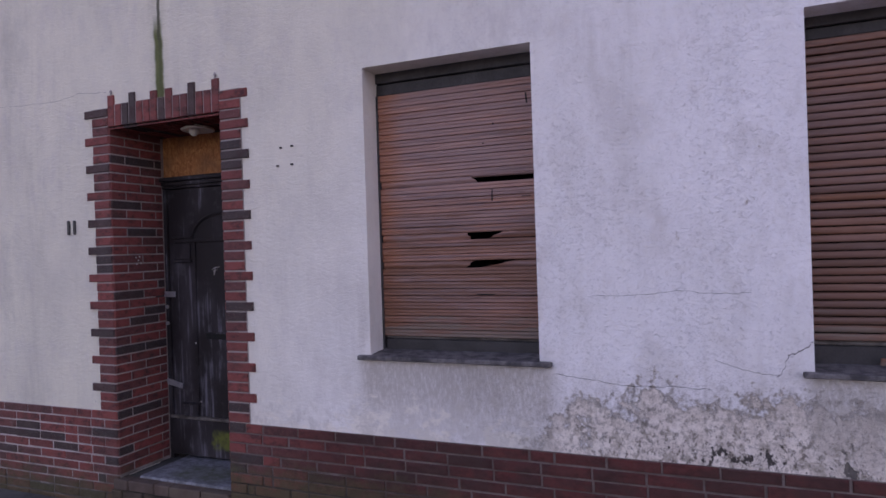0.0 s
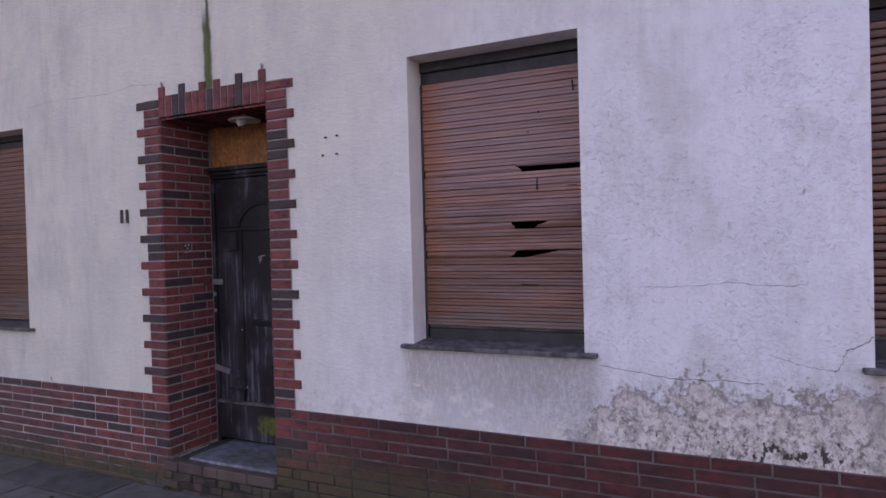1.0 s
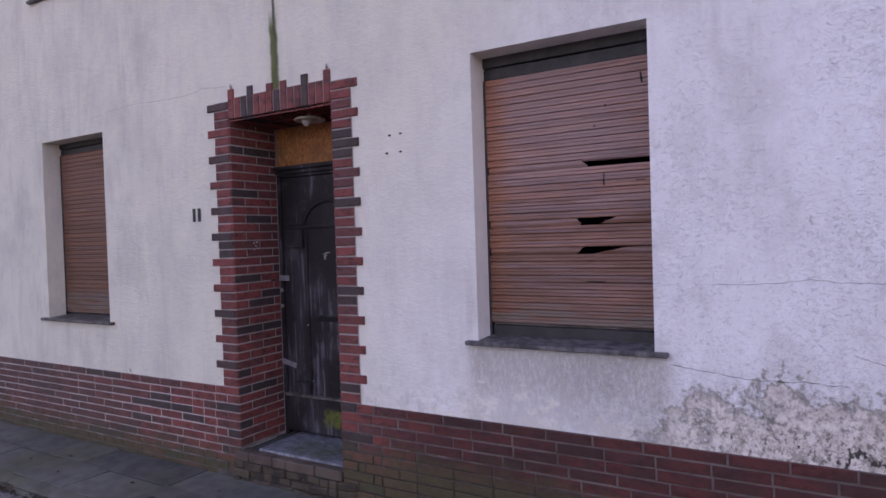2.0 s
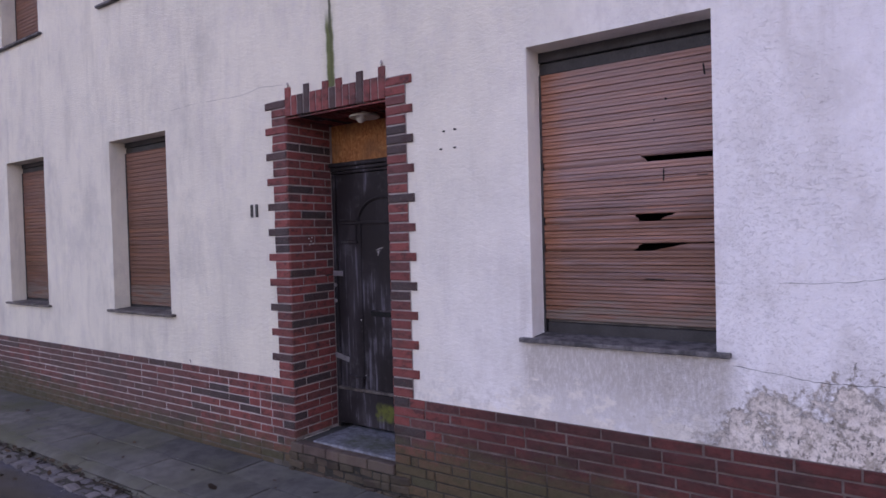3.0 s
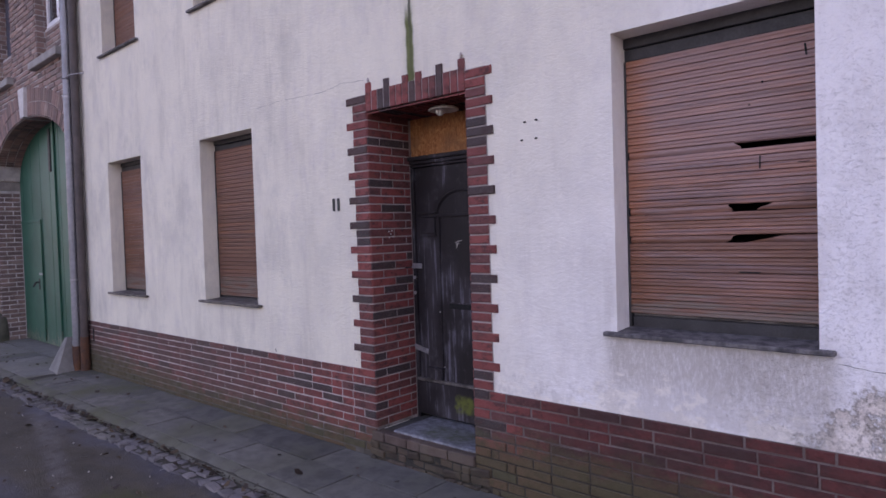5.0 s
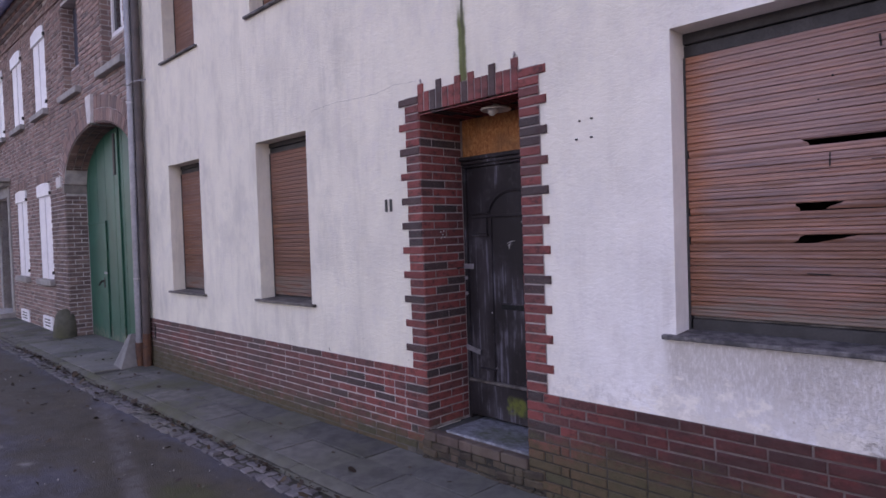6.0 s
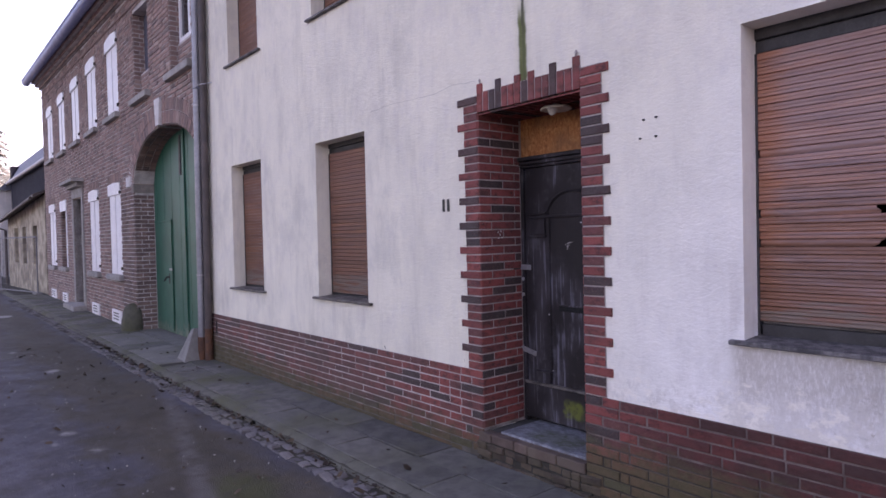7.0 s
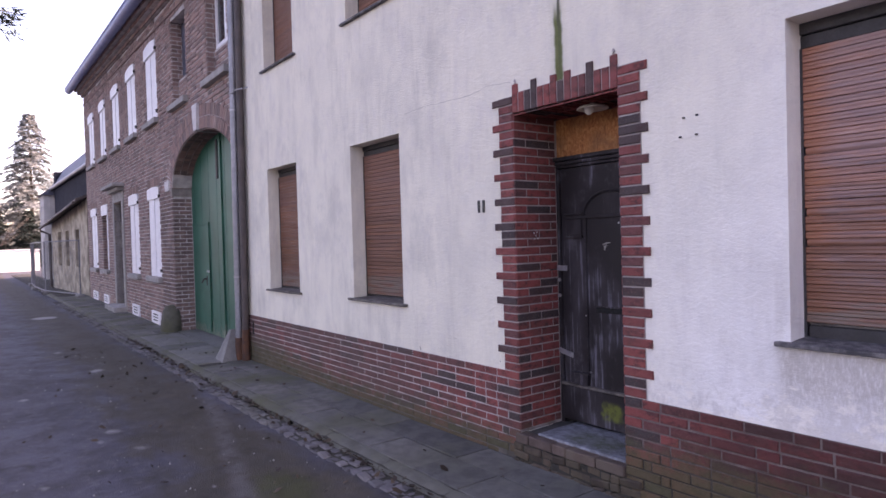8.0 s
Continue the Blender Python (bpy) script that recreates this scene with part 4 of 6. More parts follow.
for zc, rot, xl in ((1.372, 0, 0.115), (0.745, 12, 0.16)):
    m = Mesh().soft_box(0, xl, 0, 0.005, -0.02, 0.02, 0.0015, pose(-3.625, DY - 0.012, zc, 0, rot, 0))
    m.tube([pose(-3.625, DY - 0.012, zc, 0, rot, 0) @ Vector((xl * 0.8, 0.002, 0)), pose(-3.625, DY - 0.012, zc, 0, rot, 0) @ Vector((xl * 0.8, -0.006, 0))], 0.007, 8)
    part("hasp", m, GALV, door, "galvanised steel hasp screwed across the door edge")
part("hasp_tail", Mesh().box(-3.6195, -3.615, DY - 0.09, DY - 0.012, 1.352, 1.392), IRON, door)
for zc in (1.28, 1.16):
    part("lock_plate", Mesh().tube([(-3.60, DY + 0.004, zc), (-3.60, DY - 0.006, zc)], 0.014, 10), GALV, door)

# lamp under the lintel
lamp = thing("porch_lamp", (-3.065, 3.335, DOOR[3]), "round cream enamel ceiling lamp with a bare bulb holder", "lamp")
_prof = [(0.0, 0.0), (0.042, 0.0), (0.045, -0.016), (0.088, -0.024), (0.104, -0.034), (0.107, -0.042), (0.100, -0.047), (0.082, -0.040), (0.04, -0.032), (0.0, -0.032)]
_m = Mesh()
_n = 28
for r, z in _prof:
    _m.v += [(-3.065 + r * math.cos(2 * math.pi * k / _n), 3.335 + r * math.sin(2 * math.pi * k / _n), DOOR[3] - 0.003 + z) for k in range(_n)]
_m.f = [(i * _n + k, i * _n + (k + 1) % _n, (i + 1) * _n + (k + 1) % _n, (i + 1) * _n + k) for i in range(len(_prof) - 1) for k in range(_n)]
part("shade", _m, LAMPWHITE, lamp, smooth=True)
part("bulb_holder", Mesh().tube([(-3.075, 3.315, DOOR[3] - 0.036), (-3.076, 3.312, DOOR[3] - 0.055), (-3.078, 3.31, DOOR[3] - 0.068), (-3.078, 3.31, DOOR[3] - 0.085)], [0.036, 0.036, 0.030, 0.013], 14), LAMPWHITE, lamp, smooth=True)

# number bars and plugs in the render
number = thing("house_number", (-3.996, WY, 1.815), "two black number bars on the white render", "house number")
for bx in (-4.024, -3.968):
    part("bar", Mesh().soft_box(bx - 0.013, bx + 0.013, WY - 0.010, WY - 0.0005, 1.815, 1.912, 0.003), INK, number)
for bx, bz in ((-2.247, 2.26), (-2.168, 2.264), (-2.271, 2.156), (-2.172, 2.158)):
    single("wall_plug", Mesh().tube([(bx, WY + 0.002, bz), (bx, WY - 0.014, bz - 0.002), (bx + 0.002, WY - 0.022, bz - 0.004)], [0.006, 0.006, 0.0035], 8), IRON, "dark screw stub in the white render", "screw", group="screw stubs of a removed plate")


def crack(points, width, parent):
    """A dark hairline along points (x, z) of the front."""
    rng, m = random.Random(len(points)), Mesh()
    pts = []
    for (xa, za), (xb, zb) in zip(points, points[1:]):
        for i in range(8):
            f = i / 8
            pts.append((xa + (xb - xa) * f + rng.uniform(-0.004, 0.004), za + (zb - za) * f + rng.uniform(-0.004, 0.004)))
    pts.append(points[-1])
    for i, (a, b) in enumerate(zip(pts, pts[1:])):
        w0, w1 = (width * (0.35 + 0.65 * abs(math.sin(k * 0.7))) for k in (i, i + 1))
        m.add([(a[0], WY - 0.0012, a[1] - w0), (b[0], WY - 0.0012, b[1] - w1), (b[0], WY - 0.0012, b[1] + w1), (a[0], WY - 0.0012, a[1] + w0)], [(0, 1, 2, 3)])
    return part("crack", m, IRON, parent, "dark hairline crack in the render")


crack([(-0.685, 1.006), (-0.488, 0.987), (-0.31, 0.962), (-0.12, 0.975), (0.04, 0.967)], 0.0014, white_house)
crack([(0.30, 1.035), (0.323, 1.06), (0.347, 1.13), (0.39, 1.15), (0.444, 1.194)], 0.0026, white_house)
crack([(-0.481, 1.388), (-0.292, 1.395), (-0.092, 1.413), (0.06, 1.402), (0.211, 1.404)], 0.001, white_house)
crack([(-5.05, 2.75), (-4.705, 2.77), (-4.113, 2.742), (-3.89, 2.775), (-3.64, 2.752)], 0.0009, white_house)
crack([(0.06, 1.10), (0.18, 1.06), (0.31, 1.04)], 0.001, white_house)

# ---------------------------------------------------------------- brick plinths and door surround
PITCH, JOINT = 0.0612, 0.010
BH = PITCH - JOINT


def brick_run(x0, ends, z_top, rows, parent, material, proud=0.012):
    """Courses of stretchers on the front, in running bond."""
    rng = random.Random(int(abs(x0) * 1000))
    for i in range(rows):
        zc = z_top - PITCH * (i + 0.5)
        lo, hi = ends(i)
        x = lo - rng.choice((0.0, 0.06, 0.125, 0.19)) - (0.125 if i % 2 else 0.0)
        while x < hi - 0.03:
            step_ = 0.125 if rng.random() < 0.1 else 0.25
            a, b = max(x, lo) + JOINT / 2, min(x + step_, hi) - JOINT / 2
            x += step_
            if b - a > 0.035:
                piece("brick", brick_data(b - a, BH, material), parent, pose((a + b) / 2 + rng.uniform(-0.0015, 0.0015), WY - proud + rng.uniform(-0.003, 0.003), zc + rng.uniform(-0.0012, 0.0012), 0, rng.uniform(-0.35, 0.35), rng.uniform(-0.5, 0.5)))


plinth_r = tagged(part("plinth_1", Mesh().box(DOOR[1], 5.2, WY - 0.006, WY + 0.002, -0.3, PLINTH - 0.003), DIRTYMORTAR), "red and dark brick plinth, mossy near the ground", "plinth", kind="structure")
plinth_l = tagged(part("plinth_2", Mesh().box(HX, DOOR[0] - 0.15, WY - 0.006, WY + 0.002, -0.3, PLINTH - 0.003), MORTAR), "red and dark brick plinth with pale joints", "plinth", kind="structure")
surround = tagged(part("door_surround", Mesh().box(DOOR[0] - 0.146, DOOR[0], WY - 0.006, WY + 0.002, -0.1, 2.646).box(DOOR[1], DOOR[1] + 0.154, WY - 0.006, WY + 0.002, PLINTH, 2.646).box(DOOR[0], DOOR[1], WY - 0.006, WY + 0.002, DOOR[3], DOOR[3] + 0.14).box(DOOR[0] - 0.001, DOOR[0] + 0.004, WY + 0.0, DY + 0.1, 0.18, DOOR[3]).box(DOOR[1] - 0.004, DOOR[1] + 0.001, WY, DY + 0.1, 0.18, DOOR[3]).box(DOOR[0], DOOR[1], WY, DY + 0.1, DOOR[3] - 0.004, DOOR[3] + 0.001), DOORMORTAR), "toothed red and dark brick surround of the doorway", "door surround", kind="structure")

_rng = random.Random(11)
PR = 0.014
for i in range(43):
    zc = 2.646 - PITCH * (i + 0.5)
    tooth = i % 3 == 0 and i < 33
    if zc > 0.02:
        # front of the left jamb; in the plinth it runs on into the wall
        wl = 0.216 if tooth else 0.146
        if i >= 33:
            wl = 0.115 + 0.12 * (i % 2)
        kl = (BRICK_DARK if i // 3 in (0, 2, 4, 5, 8, 10) else BRICK_RED) if tooth else BRICK
        kr = (BRICK_DARK if i // 3 in (2, 4, 7) else BRICK_RED) if tooth else BRICK
        piece("brick", brick_data(wl - 0.002, BH, kl), surround, pose(DOOR[0] - wl / 2 + 0.002, WY - PR + _rng.uniform(-0.002, 0.002), zc, 0, _rng.uniform(-0.4, 0.4), 0))
        wr_ = 0.206 if tooth else 0.154
        if i >= 33:
            wr_ = 0.12 + 0.12 * ((i + 1) % 2)
        piece("brick", brick_data(wr_ - 0.002, BH, kr), surround, pose(DOOR[1] + wr_ / 2 - 0.002, WY - PR + _rng.uniform(-0.002, 0.002), zc, 0, _rng.uniform(-0.4, 0.4), 0))
    if 0.19 < zc < DOOR[3]:
        # reveals
        cuts = [(0.0, 0.115), (0.125, 0.365), (0.375, 0.43)] if i % 2 else [(0.0, 0.24), (0.25, 0.43)]
        for a, b in cuts:
            w = b - a
            me = brick_data(w, BH, BRICK)
            piece("brick", me, surround, pose(DOOR[0] + 0.010, WY + (a + b) / 2 - 0.006, zc, 0, 0, 90))
            piece("brick", me, surround, pose(DOOR[1] - 0.010, WY + (a + b) / 2 - 0.006, zc, 0, 0, -90))
# soldiers over the door
_w = (DOOR[1] - DOOR[0]) / 15
for i in range(15):
    tall = i in (0, 3, 6, 8, 11, 14)
    h = 0.205 if tall else 0.142
    if i in (6, 8):
        h -= 0.012
    piece("brick", brick_data(_w - JOINT + 0.001, h, BRICK_DARK if i in (2, 3, 7, 11) else BRICK_RED), surround, pose(DOOR[0] + _w * (i + 0.5), WY - PR + _rng.uniform(-0.002, 0.002), DOOR[3] - 0.004 + h / 2, 0, _rng.uniform(-0.6, 0.6), 0))
    for a, b in ((0.0, 0.20), (0.21, 0.43)):
        piece("brick", brick_data(_w - JOINT + 0.001, b - a, BRICK, 0.012), surround, pose(DOOR[0] + _w * (i + 0.5), WY + (a + b) / 2, DOOR[3] - 0.010, -90, 0, 0))
for bx, bz in ((DOOR[0] + _w * 0.5, 2.733), (DOOR[1] - _w * 0.5, 2.735)):
    part("mortar_blob", Mesh().tube([(bx, WY + 0.004, bz), (bx + 0.004, WY - 0.010, bz + 0.010), (bx + 0.002, WY - 0.006, bz + 0.026)], [0.014, 0.011, 0.005], 8), DOORMORTAR, surround, smooth=True)
brick_run(DOOR[1], lambda i: (DOOR[1] + 0.122 + 0.12 * (i % 2), 1.9), PLINTH, 11, plinth_r, BRICK)
brick_run(HX, lambda i: (HX, DOOR[0] - 0.117 - 0.12 * ((i + 1) % 2)), PLINTH, 11, plinth_l, BRICK)

# plugs in the reveal and a vent slot in the plinth
for py, pz in ((3.295, 1.645), (3.325, 1.65), (3.30, 1.60), (3.335, 1.605), (3.315, 1.625)):
    part("wall_plug", Mesh().tube([(DOOR[0] + 0.008, py, pz), (DOOR[0] + 0.013, py, pz)], 0.006, 8), KEYWHITE, surround)
part("vent_slot", Mesh().soft_box(-8.93, -8.895, WY - 0.0185, WY - 0.008, 0.36, 0.54, 0.003), VOID, plinth_l)

# doorstep
step = tagged(part("doorstep", Mesh().box(DOOR[0] - 0.04, DOOR[1] + 0.04, WY - 0.02, DY + 0.14, -0.2, 0.115), SOIL), "worn brick-edged doorstep with a scuffed grey slab", "doorstep", kind="structure")
part("slab", Mesh().soft_box(DOOR[0] + 0.13, DOOR[1] - 0.004, WY + 0.04, DY + 0.06, 0.11, 0.196, 0.006), STEPSTONE, step, "scuffed blue-grey slab")
part("bedding", Mesh().box(DOOR[0] + 0.012, DOOR[1] - 0.012, WY + 0.02, DY + 0.12, 0.10, 0.178), SLAB, step)
_x = DOOR[0] - 0.03
while _x < DOOR[1] - 0.05:
    wv = min(_rng.choice((0.24, 0.225, 0.25, 0.13)), DOOR[1] + 0.03 - _x)
    me = Mesh().soft_box(-wv / 2 + 0.0025, wv / 2 - 0.0025, 0, 0.11, -0.033, 0.033, 0.006).data("brick", STEPTREAD)
    piece("brick", me, step, pose(_x + wv / 2, WY - 0.032 + _rng.uniform(-0.004, 0.004), 0.148, _rng.uniform(-2, 2), 0, _rng.uniform(-1.5, 1.5)))
    _x += wv
for row, zc in enumerate((0.085, 0.03, -0.03)):
    _x = DOOR[0] - 0.05
    while _x < DOOR[1] + 0.1:
        wv = _rng.uniform(0.05, 0.19)
        me = Mesh().soft_box(-wv / 2 + 0.003, wv / 2 - 0.003, 0, 0.08, -0.026, 0.025, 0.008).data("rubble_stone", STEPBRICK)
        piece("rubble_stone", me, step, pose(_x + wv / 2, WY - 0.026 - 0.004 * row + _rng.uniform(-0.012, 0.01), zc + _rng.uniform(-0.006, 0.006), _rng.uniform(-6, 6), _rng.uniform(-5, 5), _rng.uniform(-5, 5)))
        _x += wv

# ---------------------------------------------------------------- brick house with the gate
house = thing("brick_house", HM @ Vector((7.5, 1, 0)), "old two-storey brown brick house with white shutters and arched gateway", "house")
HL = 15.35
ARC_U, ARC_A, ARC_B, ARC_Z = 2.03, 1.86, 0.83, 2.70
WIN_UP = [(0.36, 1.40), (2.60, 3.62), (4.83, 5.87), (6.93, 7.97), (9.03, 10.07), (11.15, 12.2), (13.3, 14.4)]
WIN_LOW = [(4.92, 5.98), (7.03, 8.10), (11.28, 12.36), (13.30, 14.5)]
H_DOOR = (8.98, 10.12, 0.05, 2.78)
UP_Z, LOW_Z = (4.22, 5.84), (0.98, 2.86)
_holes = [(a, b, *UP_Z) for a, b in WIN_UP] + [(a, b, *LOW_Z) for a, b in WIN_LOW] + [H_DOOR]
_gate_hole = (ARC_U - ARC_A, ARC_U + ARC_A, -0.3, ARC_Z + ARC_B)


def arch_z(u):
    f = (u - ARC_U) / ARC_A
    return ARC_Z + ARC_B * math.sqrt(max(0.0, 1 - f * f))


# the body of the wall (mortar face), then the spandrels over the gate
_m = pierced_wall(0, HL, -0.3, 6.0, 0.012, 0.40, _holes + [_gate_hole])
_N = 32
for i in range(_N):
    ua, ub = (ARC_U - ARC_A + 2 * ARC_A * k / _N for k in (i, i + 1))
    top = ARC_Z + ARC_B
    za, zb = arch_z(ua), arch_z(ub)
    _m.add([(ua, 0.012, za), (ub, 0.012, zb), (ub, 0.012, top), (ua, 0.012, top), (ua, 0.40, za), (ub, 0.40, zb)], [(0, 1, 2, 3), (0, 4, 5, 1)])
part("wall", _m.moved(HM), OLDMORTAR, house)
_m = Mesh().box(0, 0.3, 0.40, 9, -0.3, 6.45).box(HL - 0.3, HL, 0.40, 9, -0.3, 6.45).box(0.3, HL - 0.3, 8.7, 9, -0.3, 6.45)
part("outer_wall", _m.moved(HM), OLDBRICK, house)
for a, b, c, d in _holes:
    part("unlit_room_back", Mesh().box(a - 0.05, b + 0.05, 0.52, 0.56, c - 0.05, d + 0.05).moved(HM), VOID, house)

# every brick of the front
OP, OJ = 0.077, 0.015
near_pier = part("gate_pier", Mesh().box(3.905, 4.60, 0.02, 0.36, -0.1, 2.5).moved(HM), OLDMORTAR, house)
_m = Mesh()
_rng = random.Random(5)
row = 0
z = -0.02
while z < 6.75:
    zc = z + OP / 2
    u = -0.13 * (row % 2) - 0.02
    k = 0
    while u < HL:
        L = 0.235 if (k + row) % 3 else 0.115
        a, b = max(u, 0) + OJ / 2, min(u + L, HL) - OJ / 2
        u += L
        k += 1
        if b - a < 0.04 or zc > 5.99 + 0.04 * a:
            continue
        spans = [(a, b)]
        for h0, h1, g0, g1 in _holes:
            if g0 - 0.02 < zc < g1 + (0.20 if g1 > 2.5 else 0.0):
                spans = [s for p in spans for s in ((p[0], min(p[1], h0)), (max(p[0], h1), p[1])) if s[1] - s[0] > 0.03]
        if zc < ARC_Z:
            g0, g1 = ARC_U - ARC_A, ARC_U + ARC_A
            spans = [s for p in spans for s in ((p[0], min(p[1], g0)), (max(p[0], g1), p[1])) if s[1] - s[0] > 0.03]
        else:
            f = (zc - ARC_Z) / (ARC_B + 0.40)
            if f < 1:
                r = (ARC_A + 0.40) * math.sqrt(1 - f * f)
                spans = [s for p in spans for s in ((p[0], min(p[1], ARC_U - r)), (max(p[0], ARC_U + r), p[1])) if s[1] - s[0] > 0.03]
        for a, b in spans:
            off = _rng.uniform(-0.005, 0.005)
            if 3.85 < a < 4.85 and zc < 2.6:
                piece("brick", brick_data(b - a, OP - OJ, OLDBRICK_P, 0.03), near_pier, HM @ pose((a + b) / 2, off, zc, 0, _rng.uniform(-0.5, 0.5), 0))
                continue
            bb = brick_mesh(b - a, OP - OJ, 0.02, 0.006)
            t = pose((a + b) / 2, off, zc, 0, _rng.uniform(-0.5, 0.5), 0)
            _m.add([t @ Vector(p) for p in bb.v], bb.f)
    z += OP
    row += 1
# voussoirs of the gateway and its soffit
nv = 66
for i in range(nv):
    th = math.pi * (i + 0.5) / nv
    if abs(th - math.pi / 2) < 0.055:
        continue
    c, s = math.cos(th), math.sin(th)
    p = Vector((ARC_U - ARC_A * c, 0, ARC_Z + ARC_B * s))
    if p.x < 0.42:
        continue
    nrm = Vector((-c / ARC_A, 0, s / ARC_B)).normalized()
    nrm = (nrm + Vector((-c, 0, s)) * 0.8).normalized()
    wid = math.pi / nv * math.hypot(ARC_A * s, ARC_B * c)
    ang = math.degrees(math.atan2(nrm.x, nrm.z))
    for lo, hi in ((0.004, 0.195), (0.205, 0.395)):
        bb = brick_mesh(max(0.03, wid - OJ + 0.02 * lo), hi - lo, 0.02, 0.006)
        t = Matrix.Translation(p + nrm * (lo + hi) / 2) @ pose(0, _rng.uniform(-0.004, 0.002), 0, 0, ang, 0)
        _m.add([t @ Vector(q) for q in bb.v], bb.f)
    for k in range(3):
        bb = brick_mesh(max(0.03, wid - OJ), 0.11, 0.012, 0.004)
        t = Matrix.Translation(p - nrm * 0.008) @ pose(0, 0.075 + k * 0.122, 0, 0, ang, 0) @ pose(0, 0, 0, -90, 0, 0)
        _m.add([t @ Vector(q) for q in bb.v], bb.f)
# flat arches over the windows and the door
for h0, h1, g0, g1 in _holes:
    nb = int((h1 - h0 + 0.1) / 0.077)
    for i in range(nb):
        uc = h0 - 0.03 + (h1 - h0 + 0.06) * (i + 0.5) / nb
        bb = brick_mesh((h1 - h0 + 0.06) / nb - OJ, 0.19, 0.02, 0.006)
        t = pose(uc, _rng.uniform(-0.004, 0.003), g1 + 0.10, 0, (uc - (h0 + h1) / 2) * 12, 0)
        _m.add([t @ Vector(q) for q in bb.v], bb.f)
# brick reveals of the windows without shutters
for h0, h1, g0, g1 in [(*WIN_UP[0], *UP_Z), (*WIN_UP[1], *UP_Z), (*WIN_LOW[2], *LOW_Z)]:
    z, row = g0, 0
    while z + OP < g1 + 0.02:
        for a, b in ([(0.012, 0.125), (0.125, 0.30)] if row % 2 else [(0.012, 0.20), (0.20, 0.30)]):
            bb = brick_mesh(b - a - OJ, OP - OJ, 0.02, 0.005)
            for side, sx, rz in ((h1, -0.006, -90), (h0, 0.006, 90)):
                t = pose(side + sx, (a + b) / 2, z + OP / 2, 0, 0, rz)
                _m.add([t @ Vector(q) for q in bb.v], bb.f)
        z += OP
        row += 1
    bb = Mesh().box(h0, h1, 0.014, 0.36, g1 - 0.012, g1 - 0.002)
    _m.add(bb.v, bb.f)
# the lower part of the two open upper windows is bricked up
for h0, h1 in WIN_UP[:2]:
    z, row = UP_Z[0], 0
    while z < UP_Z[0] + 0.5 - OP / 2:
        u = h0 + (0.0 if row % 2 else -0.11)
        while u < h1 - 0.03:
            a, b = max(u, h0 + 0.02), min(u + 0.235, h1 - 0.02)
            if b - a > 0.05:
                bb = brick_mesh(b - a - OJ, OP - OJ, 0.03, 0.006)
                t = pose((a + b) / 2, 0.125 + _rng.uniform(-0.003, 0.003), z + OP / 2, 0, 0, 0)
                _m.add([t @ Vector(q) for q in bb.v], bb.f)
            u += 0.235
        z += OP
        row += 1
    part("window_infill", Mesh().box(h0, h1, 0.135, 0.30, UP_Z[0], UP_Z[0] + 0.49).moved(HM), OLDMORTAR, house)
# reveals of the gate piers
for side, sx, rz in ((ARC_U + ARC_A, -0.004, -90), (ARC_U - ARC_A, 0.004, 90)):
    z, row = -0.02, 0
    while z < 2.5:
        for a, b in ([(0.01, 0.125), (0.125, 0.36)] if row % 2 else [(0.01, 0.245), (0.245, 0.36)]):
            if side > ARC_U:
                piece("brick", brick_data(b - a - OJ, OP - OJ, OLDBRICK_P, 0.02), near_pier, HM @ pose(side + sx, (a + b) / 2, z + OP / 2, 0, 0, rz))
        z += OP
        row += 1
tagged(part("brickwork", _m.moved(HM), OLDBRICK, house), kind="stuff")
# cornice, eaves, roof; the eaves rise slightly along the house
ET = HM @ Matrix(((1, 0, 0, 0), (0, 1, 0, 0), (0.04, 0, 1, -0.26), (0, 0, 0, 1)))
part("string_course", Mesh().soft_box(0, HL, -0.022, 0.012, 6.02, 6.055, 0.006).moved(ET), OLDBRICK, house)
part("cornice", Mesh().soft_box(0, HL, -0.055, 0.012, 6.285, 6.36, 0.008).soft_box(0, HL, -0.155, 0.012, 6.364, 6.45, 0.008).soft_box(0, HL, -0.245, 0.012, 6.454, 6.53, 0.008).moved(ET), OLDMORTAR, house, "stepped brick cornice")
_m = Mesh()
for out, zc in ((0.075, 6.322), (0.175, 6.407), (0.265, 6.492)):
    u = 0.0
    while u < HL - 0.05:
        w = min(_rng.choice((0.115, 0.115, 0.235)), HL - u)
        bb = brick_mesh(w - 0.012, 0.072, 0.10, 0.006)
        t = pose(u + w / 2, -out + _rng.uniform(-0.004, 0.004), zc, 0, _rng.uniform(-0.4, 0.4), 0)
        _m.add([t @ Vector(q) for q in bb.v], bb.f)
        u += w
tagged(part("cornice_bricks", _m.moved(ET), OLDBRICK, house), kind="stuff")
_pts = [(-0.05 + (HL + 0.3) * k / 4, -0.385, 6.52) for k in range(5)]
part("gutter", Mesh().tube(_pts, 0.11, 16).moved(ET), GUTTERBLUE, house, "blue-grey painted eaves gutter", True)
part("gutter_lip", Mesh().tube([(u_, v_ - 0.10, z_ + 0.055) for u_, v_, z_ in _pts], 0.022, 8).moved(ET), GUTTERBLUE, house, "", True)
